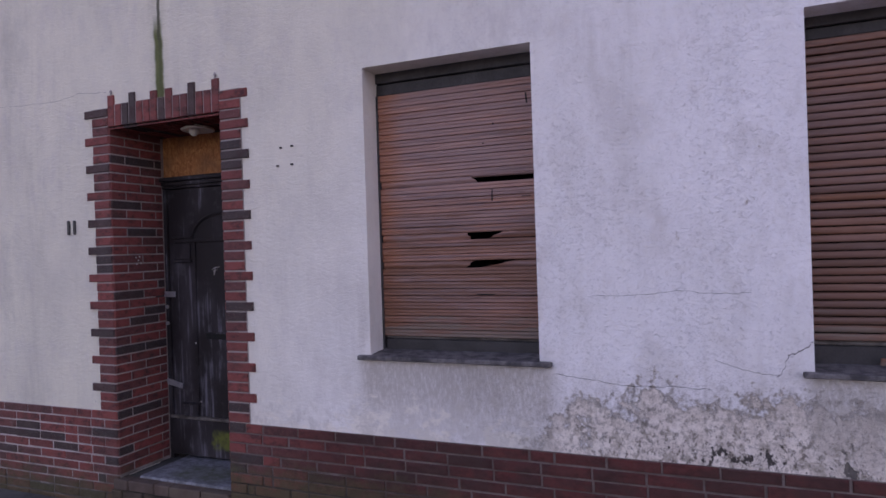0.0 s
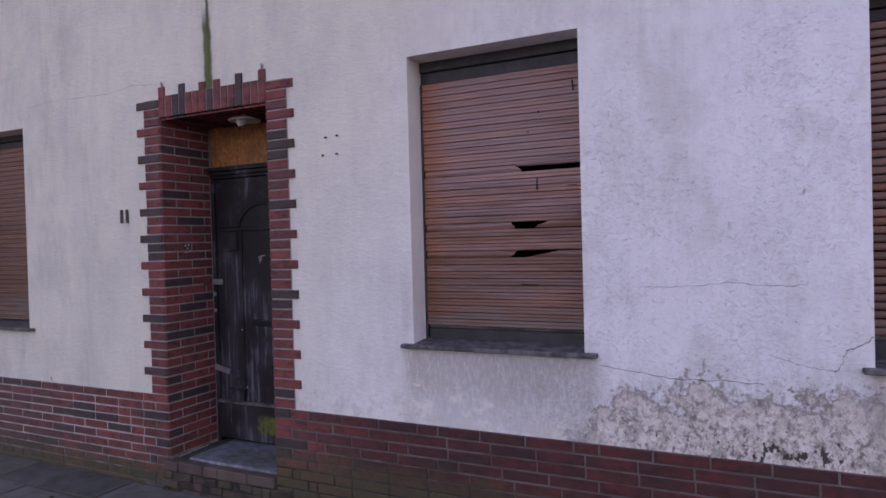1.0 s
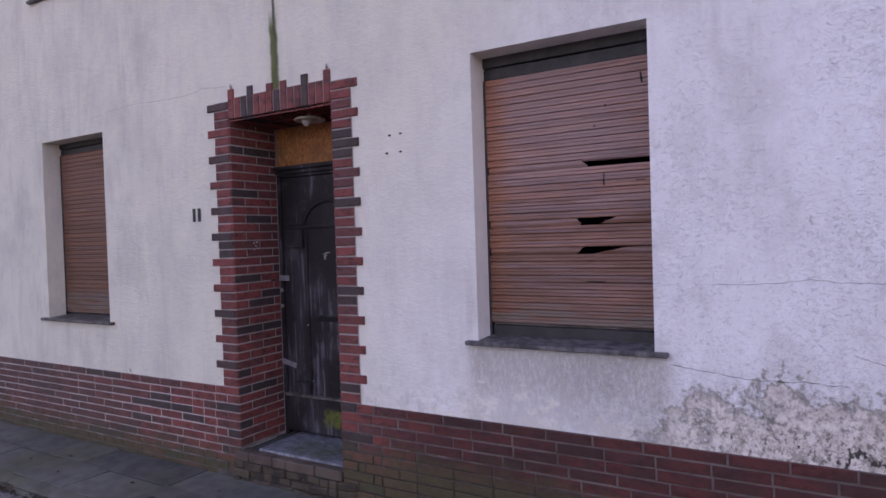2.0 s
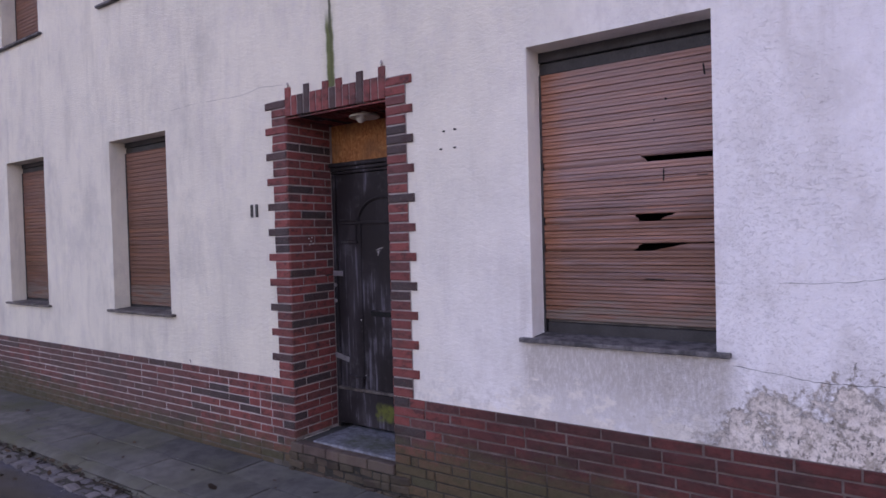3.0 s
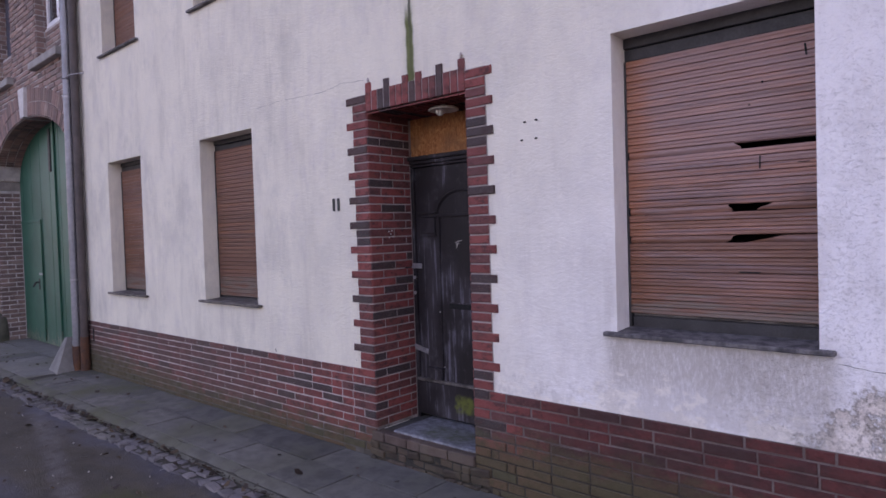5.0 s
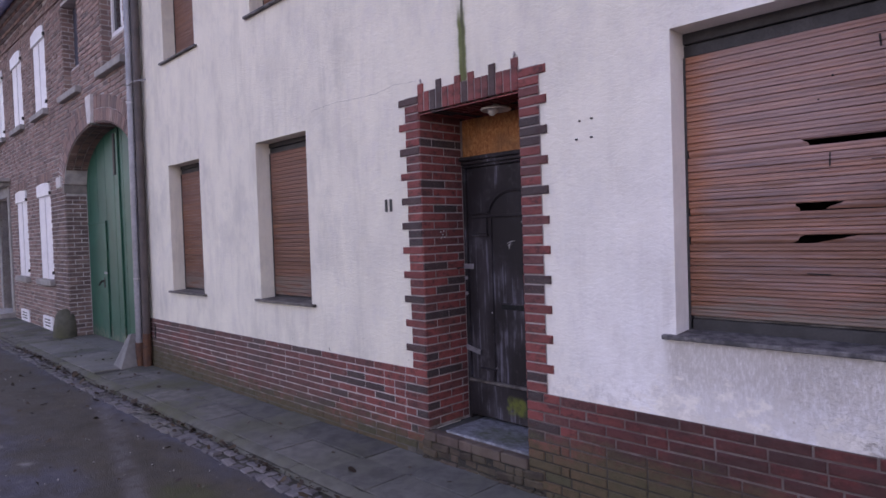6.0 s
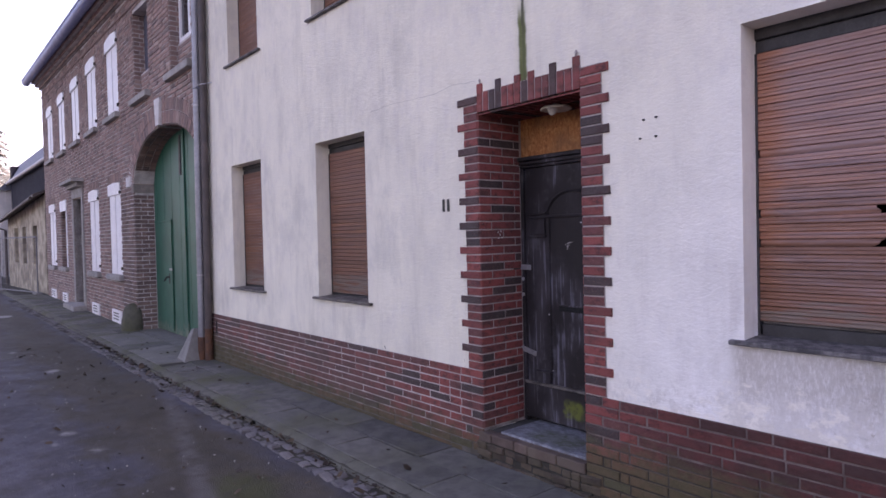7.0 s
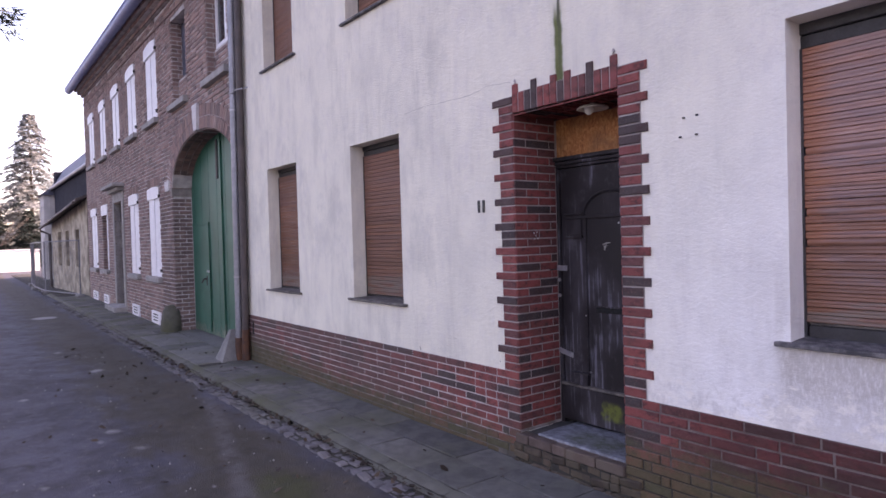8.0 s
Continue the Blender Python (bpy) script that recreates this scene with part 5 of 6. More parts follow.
_roof = Mesh().add([(-0.05, -0.42, 6.56), (HL + 0.25, -0.42, 6.56), (HL + 0.25, 4.5, 10.2), (-0.05, 4.5, 10.2), (HL + 0.25, 9.4, 6.56), (-0.05, 9.4, 6.56), (-0.05, -0.42, 6.545), (HL + 0.25, -0.42, 6.545), (HL + 0.25, 9.4, 6.545), (-0.05, 9.4, 6.545)],
                   [(0, 1, 2, 3), (3, 2, 4, 5), (0, 1, 7, 6), (6, 7, 8, 9), (4, 5, 9, 8), (1, 2, 4, 8, 7), (0, 3, 5, 9, 6)])
part("roof", _roof.moved(ET), ROOFSLATE, house, "blue-grey slate roof")
part("frieze", Mesh().box(0, HL, 0.014, 0.40, 5.9, 6.46).moved(ET), OLDMORTAR, house)
# keystone, impost stones, corner guards
part("keystone", Mesh().prism([(ARC_U - 0.09, ARC_Z + ARC_B + 0.0), (ARC_U + 0.09, ARC_Z + ARC_B + 0.0), (ARC_U + 0.15, ARC_Z + ARC_B + 0.43), (ARC_U - 0.15, ARC_Z + ARC_B + 0.43)], -0.045, 0.05).moved(HM), KEYWHITE, house, "whitewashed stone keystone")
_m = Mesh().soft_box(ARC_U + ARC_A - 0.012, ARC_U + ARC_A + 0.12, -0.004, 0.37, ARC_Z - 0.14, ARC_Z + 0.02, 0.006)
part("impost", _m.moved(HM), IMPOST, house, "grey stone impost of the gate arch")
part("impost_block", Mesh().soft_box(ARC_U + ARC_A + 0.13, ARC_U + ARC_A + 0.43, -0.03, 0.03, ARC_Z - 0.02, ARC_Z + 0.17, 0.006).moved(HM), KEYWHITE, house, "whitewashed springer stone")
part("corner_guard", Mesh().tube([(4.04, -0.04, -0.1), (4.04, -0.03, 0.15), (4.04, -0.01, 0.36), (4.05, 0.0, 0.43), (4.06, 0.02, 0.46)], [0.22, 0.21, 0.185, 0.15, 0.06], 9).moved(HM), MOSSSTONE, house, "rounded mossy stone guarding the gate corner", True)


def plank_shutter(u0, u1, z0, z1, name="window_shutter", arched=0.045):
    """A closed white shutter of two leaves with a broad top batten."""
    sh = part(name, Mesh().soft_box(u0, u1, 0.02, 0.05, z0, z1 - arched, 0.004).moved(HM), WHITEPAINT, house, "closed white wooden window shutter")
    n = 10
    arc = [(u0 + (u1 - u0) * k / n, z1 - arched + arched * math.sin(math.pi * k / n)) for k in range(n + 1)]
    part("head_board", Mesh().prism([(u0, z1 - arched - 0.22)] + arc + [(u1, z1 - arched - 0.22)], -0.02, 0.019).moved(HM), WHITEPAINT, sh)
    mid = (u0 + u1) / 2
    part("cover_strip", Mesh().soft_box(mid - 0.02, mid + 0.02, 0.004, 0.019, z0 + 0.01, z1 - arched - 0.225, 0.003).moved(HM), WHITEPAINT, sh)
    for hz in (z0 + 0.1, z1 - 0.25):
        part("hinge", Mesh().soft_box(u0 - 0.05, u0 + 0.008, -0.03, 0.03, hz, hz + 0.06, 0.004).moved(HM), IRON, sh, "black iron hinge pin")
    return sh


def stone_sill(u0, u1, z):
    part("window_sill", Mesh().soft_box(u0 - 0.07, u1 + 0.07, -0.09, 0.20, z - 0.11, z, 0.01).moved(HM), SILLSTONE, house, "pale stone window sill")


def sash_window(u0, u1, z0, z1, back, frame_mat, bars=True):
    w = part("window", Mesh().soft_box(u0, u0 + 0.07, back, back + 0.06, z0, z1, 0.004).soft_box(u1 - 0.07, u1, back, back + 0.06, z0, z1, 0.004).soft_box(u0 + 0.07, u1 - 0.07, back, back + 0.06, z0, z0 + 0.08, 0.004).soft_box(u0 + 0.07, u1 - 0.07, back, back + 0.06, z1 - 0.08, z1, 0.004).soft_box((u0 + u1) / 2 - 0.04, (u0 + u1) / 2 + 0.04, back - 0.01, back + 0.06, z0 + 0.08, z1 - 0.08, 0.004).moved(HM), frame_mat, house, "painted wooden casement window")
    part("pane", Mesh().box(u0 + 0.06, (u0 + u1) / 2 - 0.03, back + 0.03, back + 0.036, z0 + 0.07, z1 - 0.07).moved(HM), GLASS, w)
    part("pane", Mesh().box((u0 + u1) / 2 + 0.03, u1 - 0.06, back + 0.03, back + 0.036, z0 + 0.07, z1 - 0.07).moved(HM), GLASS, w)


for i, (a, b) in enumerate(WIN_UP):
    stone_sill(a, b, UP_Z[0])
    if i == 0:
        sash_window(a, b, UP_Z[0] + 0.50, UP_Z[1], 0.16, WHITEPAINT)
    elif i == 1:
        board = part("window_board", Mesh().soft_box(a + 0.01, b - 0.01, 0.205, 0.24, UP_Z[0] + 0.50, UP_Z[1] - 0.015, 0.004).moved(HM), BOARDBLUE, house, "dark slate-blue board closing the window")
        part("batten", Mesh().soft_box((a + b) / 2 - 0.03, (a + b) / 2 + 0.03, 0.185, 0.204, UP_Z[0] + 0.51, UP_Z[1] - 0.03, 0.004).moved(HM), BOARDBLUE, board)
    else:
        plank_shutter(a + 0.01, b - 0.01, UP_Z[0] + 0.005, UP_Z[1])
for i, (a, b) in enumerate(WIN_LOW):
    stone_sill(a, b, LOW_Z[0])
    if i == 2:
        sash_window(a, b, LOW_Z[0], LOW_Z[1], 0.2, DARKFRAME)
        part("head_board", Mesh().soft_box(a + 0.01, b - 0.01, -0.02, 0.019, 2.56, LOW_Z[1], 0.004).moved(HM), WHITEPAINT, house, "white board over the open window")
        part("shutter_strip", Mesh().soft_box(a + 0.01, a + 0.13, -0.01, 0.019, LOW_Z[0] + 0.005, 2.555, 0.004).moved(HM), WHITEPAINT, house, "white strip of a broken shutter")
    else:
        plank_shutter(a + 0.01, b - 0.01, LOW_Z[0] + 0.005, LOW_Z[1], arched=0.03)
    vent = part("cellar_vent", Mesh().soft_box(a + 0.18, b - 0.1, -0.03, 0.02, -0.015, 0.25, 0.006).moved(HM), WHITEPAINT, house, "white painted cellar vent cover")
    for k in range(3):
        part("vent_slot", Mesh().box(a + 0.34, b - 0.26, -0.0325, -0.0305, 0.05 + 0.06 * k, 0.075 + 0.06 * k).moved(HM), DARKFRAME, vent)
# front door of the brick house
_m = Mesh().soft_box(H_DOOR[0] - 0.18, H_DOOR[0], -0.03, 0.3, -0.02, 2.80, 0.008).soft_box(H_DOOR[1], H_DOOR[1] + 0.18, -0.03, 0.3, -0.02, 2.80, 0.008).soft_box(H_DOOR[0] - 0.18, H_DOOR[1] + 0.18, -0.03, 0.3, 2.803, 3.05, 0.008)
hd = part("door", Mesh().soft_box(H_DOOR[0], H_DOOR[1], 0.24, 0.30, 0.08, 2.78, 0.005).moved(HM), DOORWOOD, house, "dark wooden front door")
part("door_surround", _m.moved(HM), SILLSTONE, hd, "grey stone door surround")
part("door_hood", Mesh().soft_box(H_DOOR[0] - 0.32, H_DOOR[1] + 0.32, -0.28, 0.02, 3.15, 3.24, 0.012).soft_box(H_DOOR[0] - 0.22, H_DOOR[1] + 0.22, -0.15, 0.02, 3.052, 3.149, 0.012).moved(HM), SILLSTONE, hd, "grey stone hood moulding")
part("threshold", Mesh().soft_box(H_DOOR[0] - 0.2, H_DOOR[1] + 0.2, -0.30, 0.25, -0.1, 0.10, 0.01).moved(HM), SILLSTONE, hd, "stone threshold")

# the green gate
GV = 0.365
gate = thing("carriage_gate", HM @ Vector((ARC_U, GV, -0.03)), "tall green painted wooden carriage gate with a wicket door", "gate")


def gate_leaf(u0, u1):
    n, out = 12, [(u0, 0.0)]
    out += [(u0 + (u1 - u0) * k / n, arch_z(u0 + (u1 - u0) * k / n) + 0.06) for k in range(n + 1)]
    out.append((u1, 0.0))
    return Mesh().prism(out, GV, GV + 0.06)


leaf_l = part("leaf", gate_leaf(ARC_U + 0.012, ARC_U + ARC_A).moved(HM), GATE, gate)
leaf_r = part("leaf", gate_leaf(ARC_U - ARC_A, ARC_U - 0.012).moved(HM), GATE, gate)
for k in range(8):
    u = ARC_U - ARC_A + 0.25 + k * 0.47
    if abs(u - ARC_U) < 0.05:
        continue
    part("plank_strip", Mesh().soft_box(u - 0.006, u + 0.006, GV - 0.004, GV + 0.004, 0.1, arch_z(u) - 0.02, 0.002).moved(HM), GATE, leaf_l if u > ARC_U else leaf_r)
part("meeting_strip", Mesh().soft_box(ARC_U - 0.05, ARC_U + 0.05, GV - 0.03, GV - 0.001, 0.02, 3.5, 0.006).moved(HM), GATE, gate)
WK = (2.83, 3.82, 0.06, 1.98)
wk = part("wicket_door", Mesh().soft_box(WK[0], WK[1], GV - 0.018, GV - 0.009, WK[2], WK[3], 0.004).moved(HM), GATE, gate, "narrow wicket door in the gate leaf")
part("wicket_frame", Mesh().soft_box(WK[0] - 0.05, WK[0] - 0.006, GV - 0.03, GV - 0.009, 0.05, WK[3] + 0.05, 0.004).soft_box(WK[0] - 0.05, WK[1], GV - 0.03, GV - 0.009, WK[3] + 0.006, WK[3] + 0.05, 0.004).moved(HM), GATE, wk)
part("handle", Mesh().tube([(2.98, GV - 0.02, 1.0), (2.98, GV - 0.07, 1.0), (3.02, GV - 0.075, 0.98), (3.13, GV - 0.07, 0.93)], 0.016, 8).soft_box(2.95, 3.01, GV - 0.026, GV - 0.018, 0.88, 1.06, 0.002).moved(HM), IRON, wk, "black iron lever handle")
part("latch_plate", Mesh().soft_box(2.76, 2.93, GV - 0.036, GV - 0.031, 1.12, 1.16, 0.002).moved(HM), GALV, wk, "bright metal latch plate")
part("hook", Mesh().soft_box(ARC_U + 0.06, ARC_U + 0.14, GV - 0.05, GV - 0.009, 2.75, 3.42, 0.01).moved(HM), IRON, gate)

# ---------------------------------------------------------------- downpipes between the houses
zp = thing("zinc_downpipe", (-9.14, 2.99, 0.3), "grey zinc rainwater downpipe with bracket rings", "downpipe")


def zinc_at(z):
    return (-9.155 + 0.022 * z, 2.985, z)


def brown_at(z):
    return (-9.055 + 0.020 * z, 3.045, z)


part("pipe", Mesh().tube([zinc_at(0.30), zinc_at(6.4)], 0.049, 18), ZINC, zp, smooth=True)
for zz in (0.32, 2.15, 4.35):
    part("collar", Mesh().tube([zinc_at(zz), zinc_at(zz + 0.05)], 0.053, 18), ZINC, zp, smooth=True)
for zz in (1.15, 3.48):
    part("clip", Mesh().tube([zinc_at(zz), zinc_at(zz + 0.022)], 0.054, 18), GALV, zp, "bright metal pipe clip", True)
part("standpipe", Mesh().tube([zinc_at(-0.04), zinc_at(0.30)], 0.056, 14), RUST, zp, "rusted cast-iron foot", True)
_c = Vector(zinc_at(3.72))
part("bracket", Mesh().tube([_c + Vector((0.057 * math.cos(a), 0.057 * math.sin(a), 0)) for a in [math.pi * k / 8 for k in range(-8, 9)]], 0.008, 6).tube([_c + Vector((0.05, -0.03, 0)), _c + Vector((0.17, -0.02, 0.02)), _c + Vector((0.22, 0.13, 0.06))], 0.008, 6), GALV, zp, "thin galvanised holding bracket")
bp = thing("brown_downpipe", (-9.05, 3.045, 0.0), "dark brown rainwater downpipe with rusted foot", "downpipe")
part("pipe", Mesh().tube([brown_at(0.42), brown_at(6.4)], 0.050, 18), BROWNPIPE, bp, smooth=True)
part("standpipe", Mesh().tube([brown_at(-0.04), brown_at(0.42)], 0.056, 14), RUST, bp, "rusted cast-iron foot", True)
for zz in (0.82, 2.5):
    part("collar", Mesh().tube([brown_at(zz), brown_at(zz + 0.04)], 0.055, 14), BROWNPIPE, bp, smooth=True)
_m = Mesh()
_m.add([(-9.52, 2.74, -0.05), (-9.12, 2.72, -0.05), (-9.12, 3.05, -0.05), (-9.48, 3.05, -0.05), (-9.32, 2.90, 0.40), (-9.215, 2.90, 0.42), (-9.215, 3.04, 0.42), (-9.32, 3.04, 0.40)], [(0, 1, 2, 3), (4, 5, 6, 7), (0, 1, 5, 4), (1, 2, 6, 5), (2, 3, 7, 6), (3, 0, 4, 7)])
single("wheel_guard", _m, CONCRETE, "sloping grey concrete wheel guard at the pipe foot", "wheel guard")

# ---------------------------------------------------------------- beyond: cottage, slate house, fence, wall, trees
cot = thing("ochre_cottage", (-28, 4, 0), "low cottage with flaking ochre render and sagging eaves", "cottage")
_a, _b = Vector((-24.75, 3.36, 0)), Vector((-32.0, 3.05, 0))
_d = (_b - _a).normalized()
_CM = Matrix(((_d.x, -_d.y * -1, 0, _a.x), (_d.y, -_d.x, 0, _a.y), (0, 0, 1, 0), (0, 0, 0, 1)))
_cw = pierced_wall(0, 7.25, -0.3, 3.3, 0, 0.3, [(1.3, 2.1, 0.95, 2.3), (3.3, 4.1, 0.95, 2.3), (5.0, 5.8, 0.95, 2.3)])
_cw.v = [(x, y, z - (0.085 * x if z > 3 else 0)) for x, y, z in _cw.v]
part("wall", _cw.moved(_CM), OCHRE, cot)
part("end_wall", Mesh().box(7.0, 7.25, 0.3, 3.5, -0.3, 2.65).box(-0.02, 0.25, 0.3, 3.5, -0.3, 3.2).moved(_CM), OCHRE, cot)
for a in (1.3, 3.3, 5.0):
    w = part("window", Mesh().soft_box(a, a + 0.07, 0.12, 0.17, 0.95, 2.3, 0.004).soft_box(a + 0.73, a + 0.8, 0.12, 0.17, 0.95, 2.3, 0.004).soft_box(a + 0.07, a + 0.73, 0.12, 0.17, 2.2, 2.3, 0.004).soft_box(a + 0.07, a + 0.73, 0.12, 0.17, 0.95, 1.05, 0.004).moved(_CM), PALE, cot)
    part("pane", Mesh().box(a + 0.05, a + 0.75, 0.14, 0.15, 1.0, 2.25).moved(_CM), GLASS, w)
part("roof", Mesh().add([(-0.1, -0.35, 3.18), (7.6, -0.35, 2.52), (7.6, 3.4, 4.3), (-0.1, 3.4, 4.9), (-0.1, -0.35, 3.28), (7.6, -0.35, 2.62), (7.6, 3.4, 4.42), (-0.1, 3.4, 5.0)], [(0, 1, 2, 3), (4, 5, 6, 7), (0, 1, 5, 4), (1, 2, 6, 5), (2, 3, 7, 6), (3, 0, 4, 7)]).moved(_CM), BROWNPIPE, cot, "sagging dark cottage roof")
part("gutter", Mesh().tube([_CM @ Vector(p) for p in ((-0.05, -0.40, 3.16), (7.5, -0.40, 2.5), (7.6, -0.36, 2.4), (7.55, -0.05, 2.25), (7.5, -0.05, 0.0))], 0.05, 8), BROWNPIPE, cot)

FAR = Matrix.Translation((-0.2, -0.1, 1.63)) @ Matrix.Scale(0.92, 4) @ Matrix.Translation((0.2, 0.1, -1.63))  # the far pair of houses, drawn nearer so the sun reaches the road end
sl = thing("slate_house", (-40, 8, 0), "dark slate-clad house with blue-grey pitched roof", "house")
part("wall", Mesh().box(-45.4, -26, 4.6, 8, -0.5, 5.2).moved(FAR), DARKCLAD, sl)
part("gutter", Mesh().tube([(-45.7, 4.42, 5.27), (-26, 4.42, 5.27)], 0.09, 8).moved(FAR), GALV, sl, "pale metal gutter")
part("roof", Mesh().add([(-45.6, 4.4, 5.3), (-26, 4.4, 5.3), (-26, 5.0, 6.35), (-45.6, 5.0, 6.35), (-26, 8.2, 5.3), (-45.6, 8.2, 5.3)], [(0, 1, 2, 3), (3, 2, 4, 5), (0, 3, 5), (1, 2, 4), (0, 1, 4, 5)]).moved(FAR), ROOFSLATE, sl)
part("chimney", Mesh().soft_box(-44.6, -43.9, 4.5, 5.0, 5.4, 6.15, 0.02).moved(FAR), DARKCLAD, sl)
pal = thing("pale_house", (-46.5, 6, 0), "pale rendered house with narrow windows", "house")
part("wall", pierced_wall(-48.0, -45.7, -0.5, 4.9, 4.05, 4.4, [(-46.5, -46.05, 3.0, 4.3), (-47.4, -46.95, 3.0, 4.3), (-46.6, -46.0, 0.8, 2.3)]).moved(FAR), PALE, pal)
part("outer_wall", Mesh().box(-48.0, -45.7, 4.41, 8, -0.5, 4.9).moved(FAR), PALE, pal)
part("roof", Mesh().add([(-48.2, 3.85, 4.9), (-45.5, 3.85, 4.9), (-45.5, 6.0, 6.6), (-48.2, 6.0, 6.6), (-45.5, 8.2, 4.9), (-48.2, 8.2, 4.9)], [(0, 1, 2, 3), (3, 2, 4, 5), (0, 3, 5), (1, 2, 4), (0, 1, 4, 5)]).moved(FAR), ROOFSLATE, pal)

gw = thing("garden_wall", (-60, -2, ROAD_Z), "sunlit white garden wall closing the street end", "wall")
for k in range(6):
    part("wall_panel", Mesh().soft_box(-60.2, -60.0, -22.0 + 4.5 * k, -17.55 + 4.5 * k, ROAD_Z - 0.02, 1.58, 0.01), WHITEWALL, gw)
part("coping", Mesh().soft_box(-60.28, -59.92, -22.05, 5.05, 1.582, 1.64, 0.01), WHITEWALL, gw)


def fence_panel(p0, p1, z0=ROAD_Z, h=1.98):
    a, b = Vector((*p0, z0)), Vector((*p1, z0))
    f = thing("site_fence", a, "galvanised mesh site fence panel before the cottage", "fence", "site fence panels")
    up = Vector((0, 0, h))
    for p in (a, b):
        part("post", Mesh().tube([p, p + up], 0.022, 8), FENCESTEEL, f)
    part("top_rail", Mesh().tube([a + up, b + up], 0.02, 8), FENCESTEEL, f)
    part("bottom_rail", Mesh().tube([a + Vector((0, 0, 0.14)), b + Vector((0, 0, 0.14))], 0.02, 8), FENCESTEEL, f)
    m = Mesh()
    for k in range(1, 22):
        q = a.lerp(b, k / 22)
        m.tube([q + Vector((0, 0, 0.14)), q + up], 0.003, 4, False)
    for k in range(1, 9):
        q = Vector((0, 0, 0.14 + (h - 0.14) * k / 9))
        m.tube([a + q, b + q], 0.003, 4, False)
    tagged(part("wire_mesh", m, FENCESTEEL, f), kind="stuff")
    for p in (a, b):
        part("foot_block", Mesh().soft_box(p.x - 0.35, p.x + 0.35, p.y - 0.12, p.y + 0.12, z0 - 0.01, z0 + 0.13, 0.02), CONCRETE, f)


fence_panel((-25.0, 3.12), (-28.35, 2.42))
fence_panel((-28.45, 2.42), (-31.9, 2.36))
fence_panel((-32.0, 2.37), (-35.4, 2.52))


def conifer(at, height, spread, label, seed, lean=0.0, needles=None, dense=1.0):
    """A spruce: tapered trunk, whorls of drooping limbs, each with many needle sprays."""
    rng = random.Random(seed)
    at = Vector(at)
    tree = thing("conifer_tree", at, label, "tree")
    trunk = [at + Vector((lean * k / 8, 0, height * k / 8)) for k in range(9)]
    m = Mesh().tube(trunk, [max(0.02, height * 0.018 * (1 - k / 8.2)) for k in range(9)], 8)
    crown = Mesh()
    z = height * 0.10
    while z < height * 0.99:
        f = (z / height)
        reach = spread * (1 - f) ** 0.75 * rng.uniform(0.75, 1.1) + 0.1
        for k in range(rng.randint(5, 8)):
            a = rng.uniform(0, 2 * math.pi)
            L = reach * rng.uniform(0.55, 1.1)
            d = Vector((math.cos(a), math.sin(a), 0))
            p0 = at + Vector((lean * f, 0, z))
            mid = p0 + d * L * 0.5 + Vector((0, 0, L * 0.02))
            end = p0 + d * L + Vector((0, 0, -L * rng.uniform(0.1, 0.35)))
            m.tube([p0, mid, end], [0.012 * height * 0.2 * (1 - f) + 0.01, 0.01, 0.004], 4, False)
            side = d.cross(Vector((0, 0, 1)))
            for j in range(int((24 + L * 24) * dense)):
                t = rng.uniform(0.25, 1.0)
                q = p0.lerp(mid, t * 2) if t < 0.5 else mid.lerp(end, t * 2 - 1)
                w = rng.uniform(0.06, 0.17) * (0.6 + 0.5 * spread / 3) * (0.7 + 0.3 * dense)
                s = side * rng.choice((-1, 1)) + d * rng.uniform(0.1, 0.8) + Vector((0, 0, rng.uniform(-0.7, 0.1)))
                s.normalize()
                e = q + s * w * 2.0
                o = s.cross(Vector((rng.uniform(-1, 1), rng.uniform(-1, 1), 1))).normalized() * w * 0.32
                crown.add([q, q + s * w + o, e, q + s * w - o], [(0, 1, 2, 3)])
        z += height * rng.uniform(0.014, 0.024)
    part("trunk", m, BARK, tree, smooth=True)
    tagged(part("crown", crown, needles or SPRUCE, tree), kind="stuff")
    return tree, m, crown


def bare_tree(at, height, label, seed):
    rng = random.Random(seed)
    at = Vector(at)
    tree = thing("bare_tree", at, label, "tree")
    m = Mesh()

    def grow(p, d, length, r, level):
        pts, rs = [p], [r]
        for k in range(4):
            d = (d + Vector((rng.uniform(-0.2, 0.2), rng.uniform(-0.2, 0.2), rng.uniform(-0.05, 0.2)))).normalized()
            pts.append(pts[-1] + d * length / 4)
            rs.append(r * (1 - 0.15 * (k + 1)))
        m.tube(pts, rs, 7 if level == 0 else 4, False)
        if level < 3:
            for k in range(5 if level else 7):
                q = pts[rng.randint(1, 4)]
                grow(q, (d + Vector((rng.uniform(-1, 1), rng.uniform(-1, 1), rng.uniform(-0.1, 0.7)))).normalized(), length * rng.uniform(0.4, 0.65), r * 0.42, level + 1)

    grow(at, Vector((0.05, 0.1, 1)), height * 0.5, height * 0.022, 0)
    part("trunk", m, BARK, tree, smooth=True)


conifer((-68, 5.2, -0.1), 14.0, 5.0, "tall pale sunlit conifer behind the white wall", 3, 0.0, None, 1.15)
conifer((-66, 2.2, -0.1), 6.0, 2.6, "dark bushy conifer behind the white wall", 4, 0.0, SPRUCE_DARK)
conifer((-64, 4.6, -0.1), 5.0, 2.4, "dark bushy conifer behind the white wall", 6, 0.0, SPRUCE_DARK)
bare_tree((-63, 1.6, -0.1), 9.0, "leafless tree behind the white wall", 8)

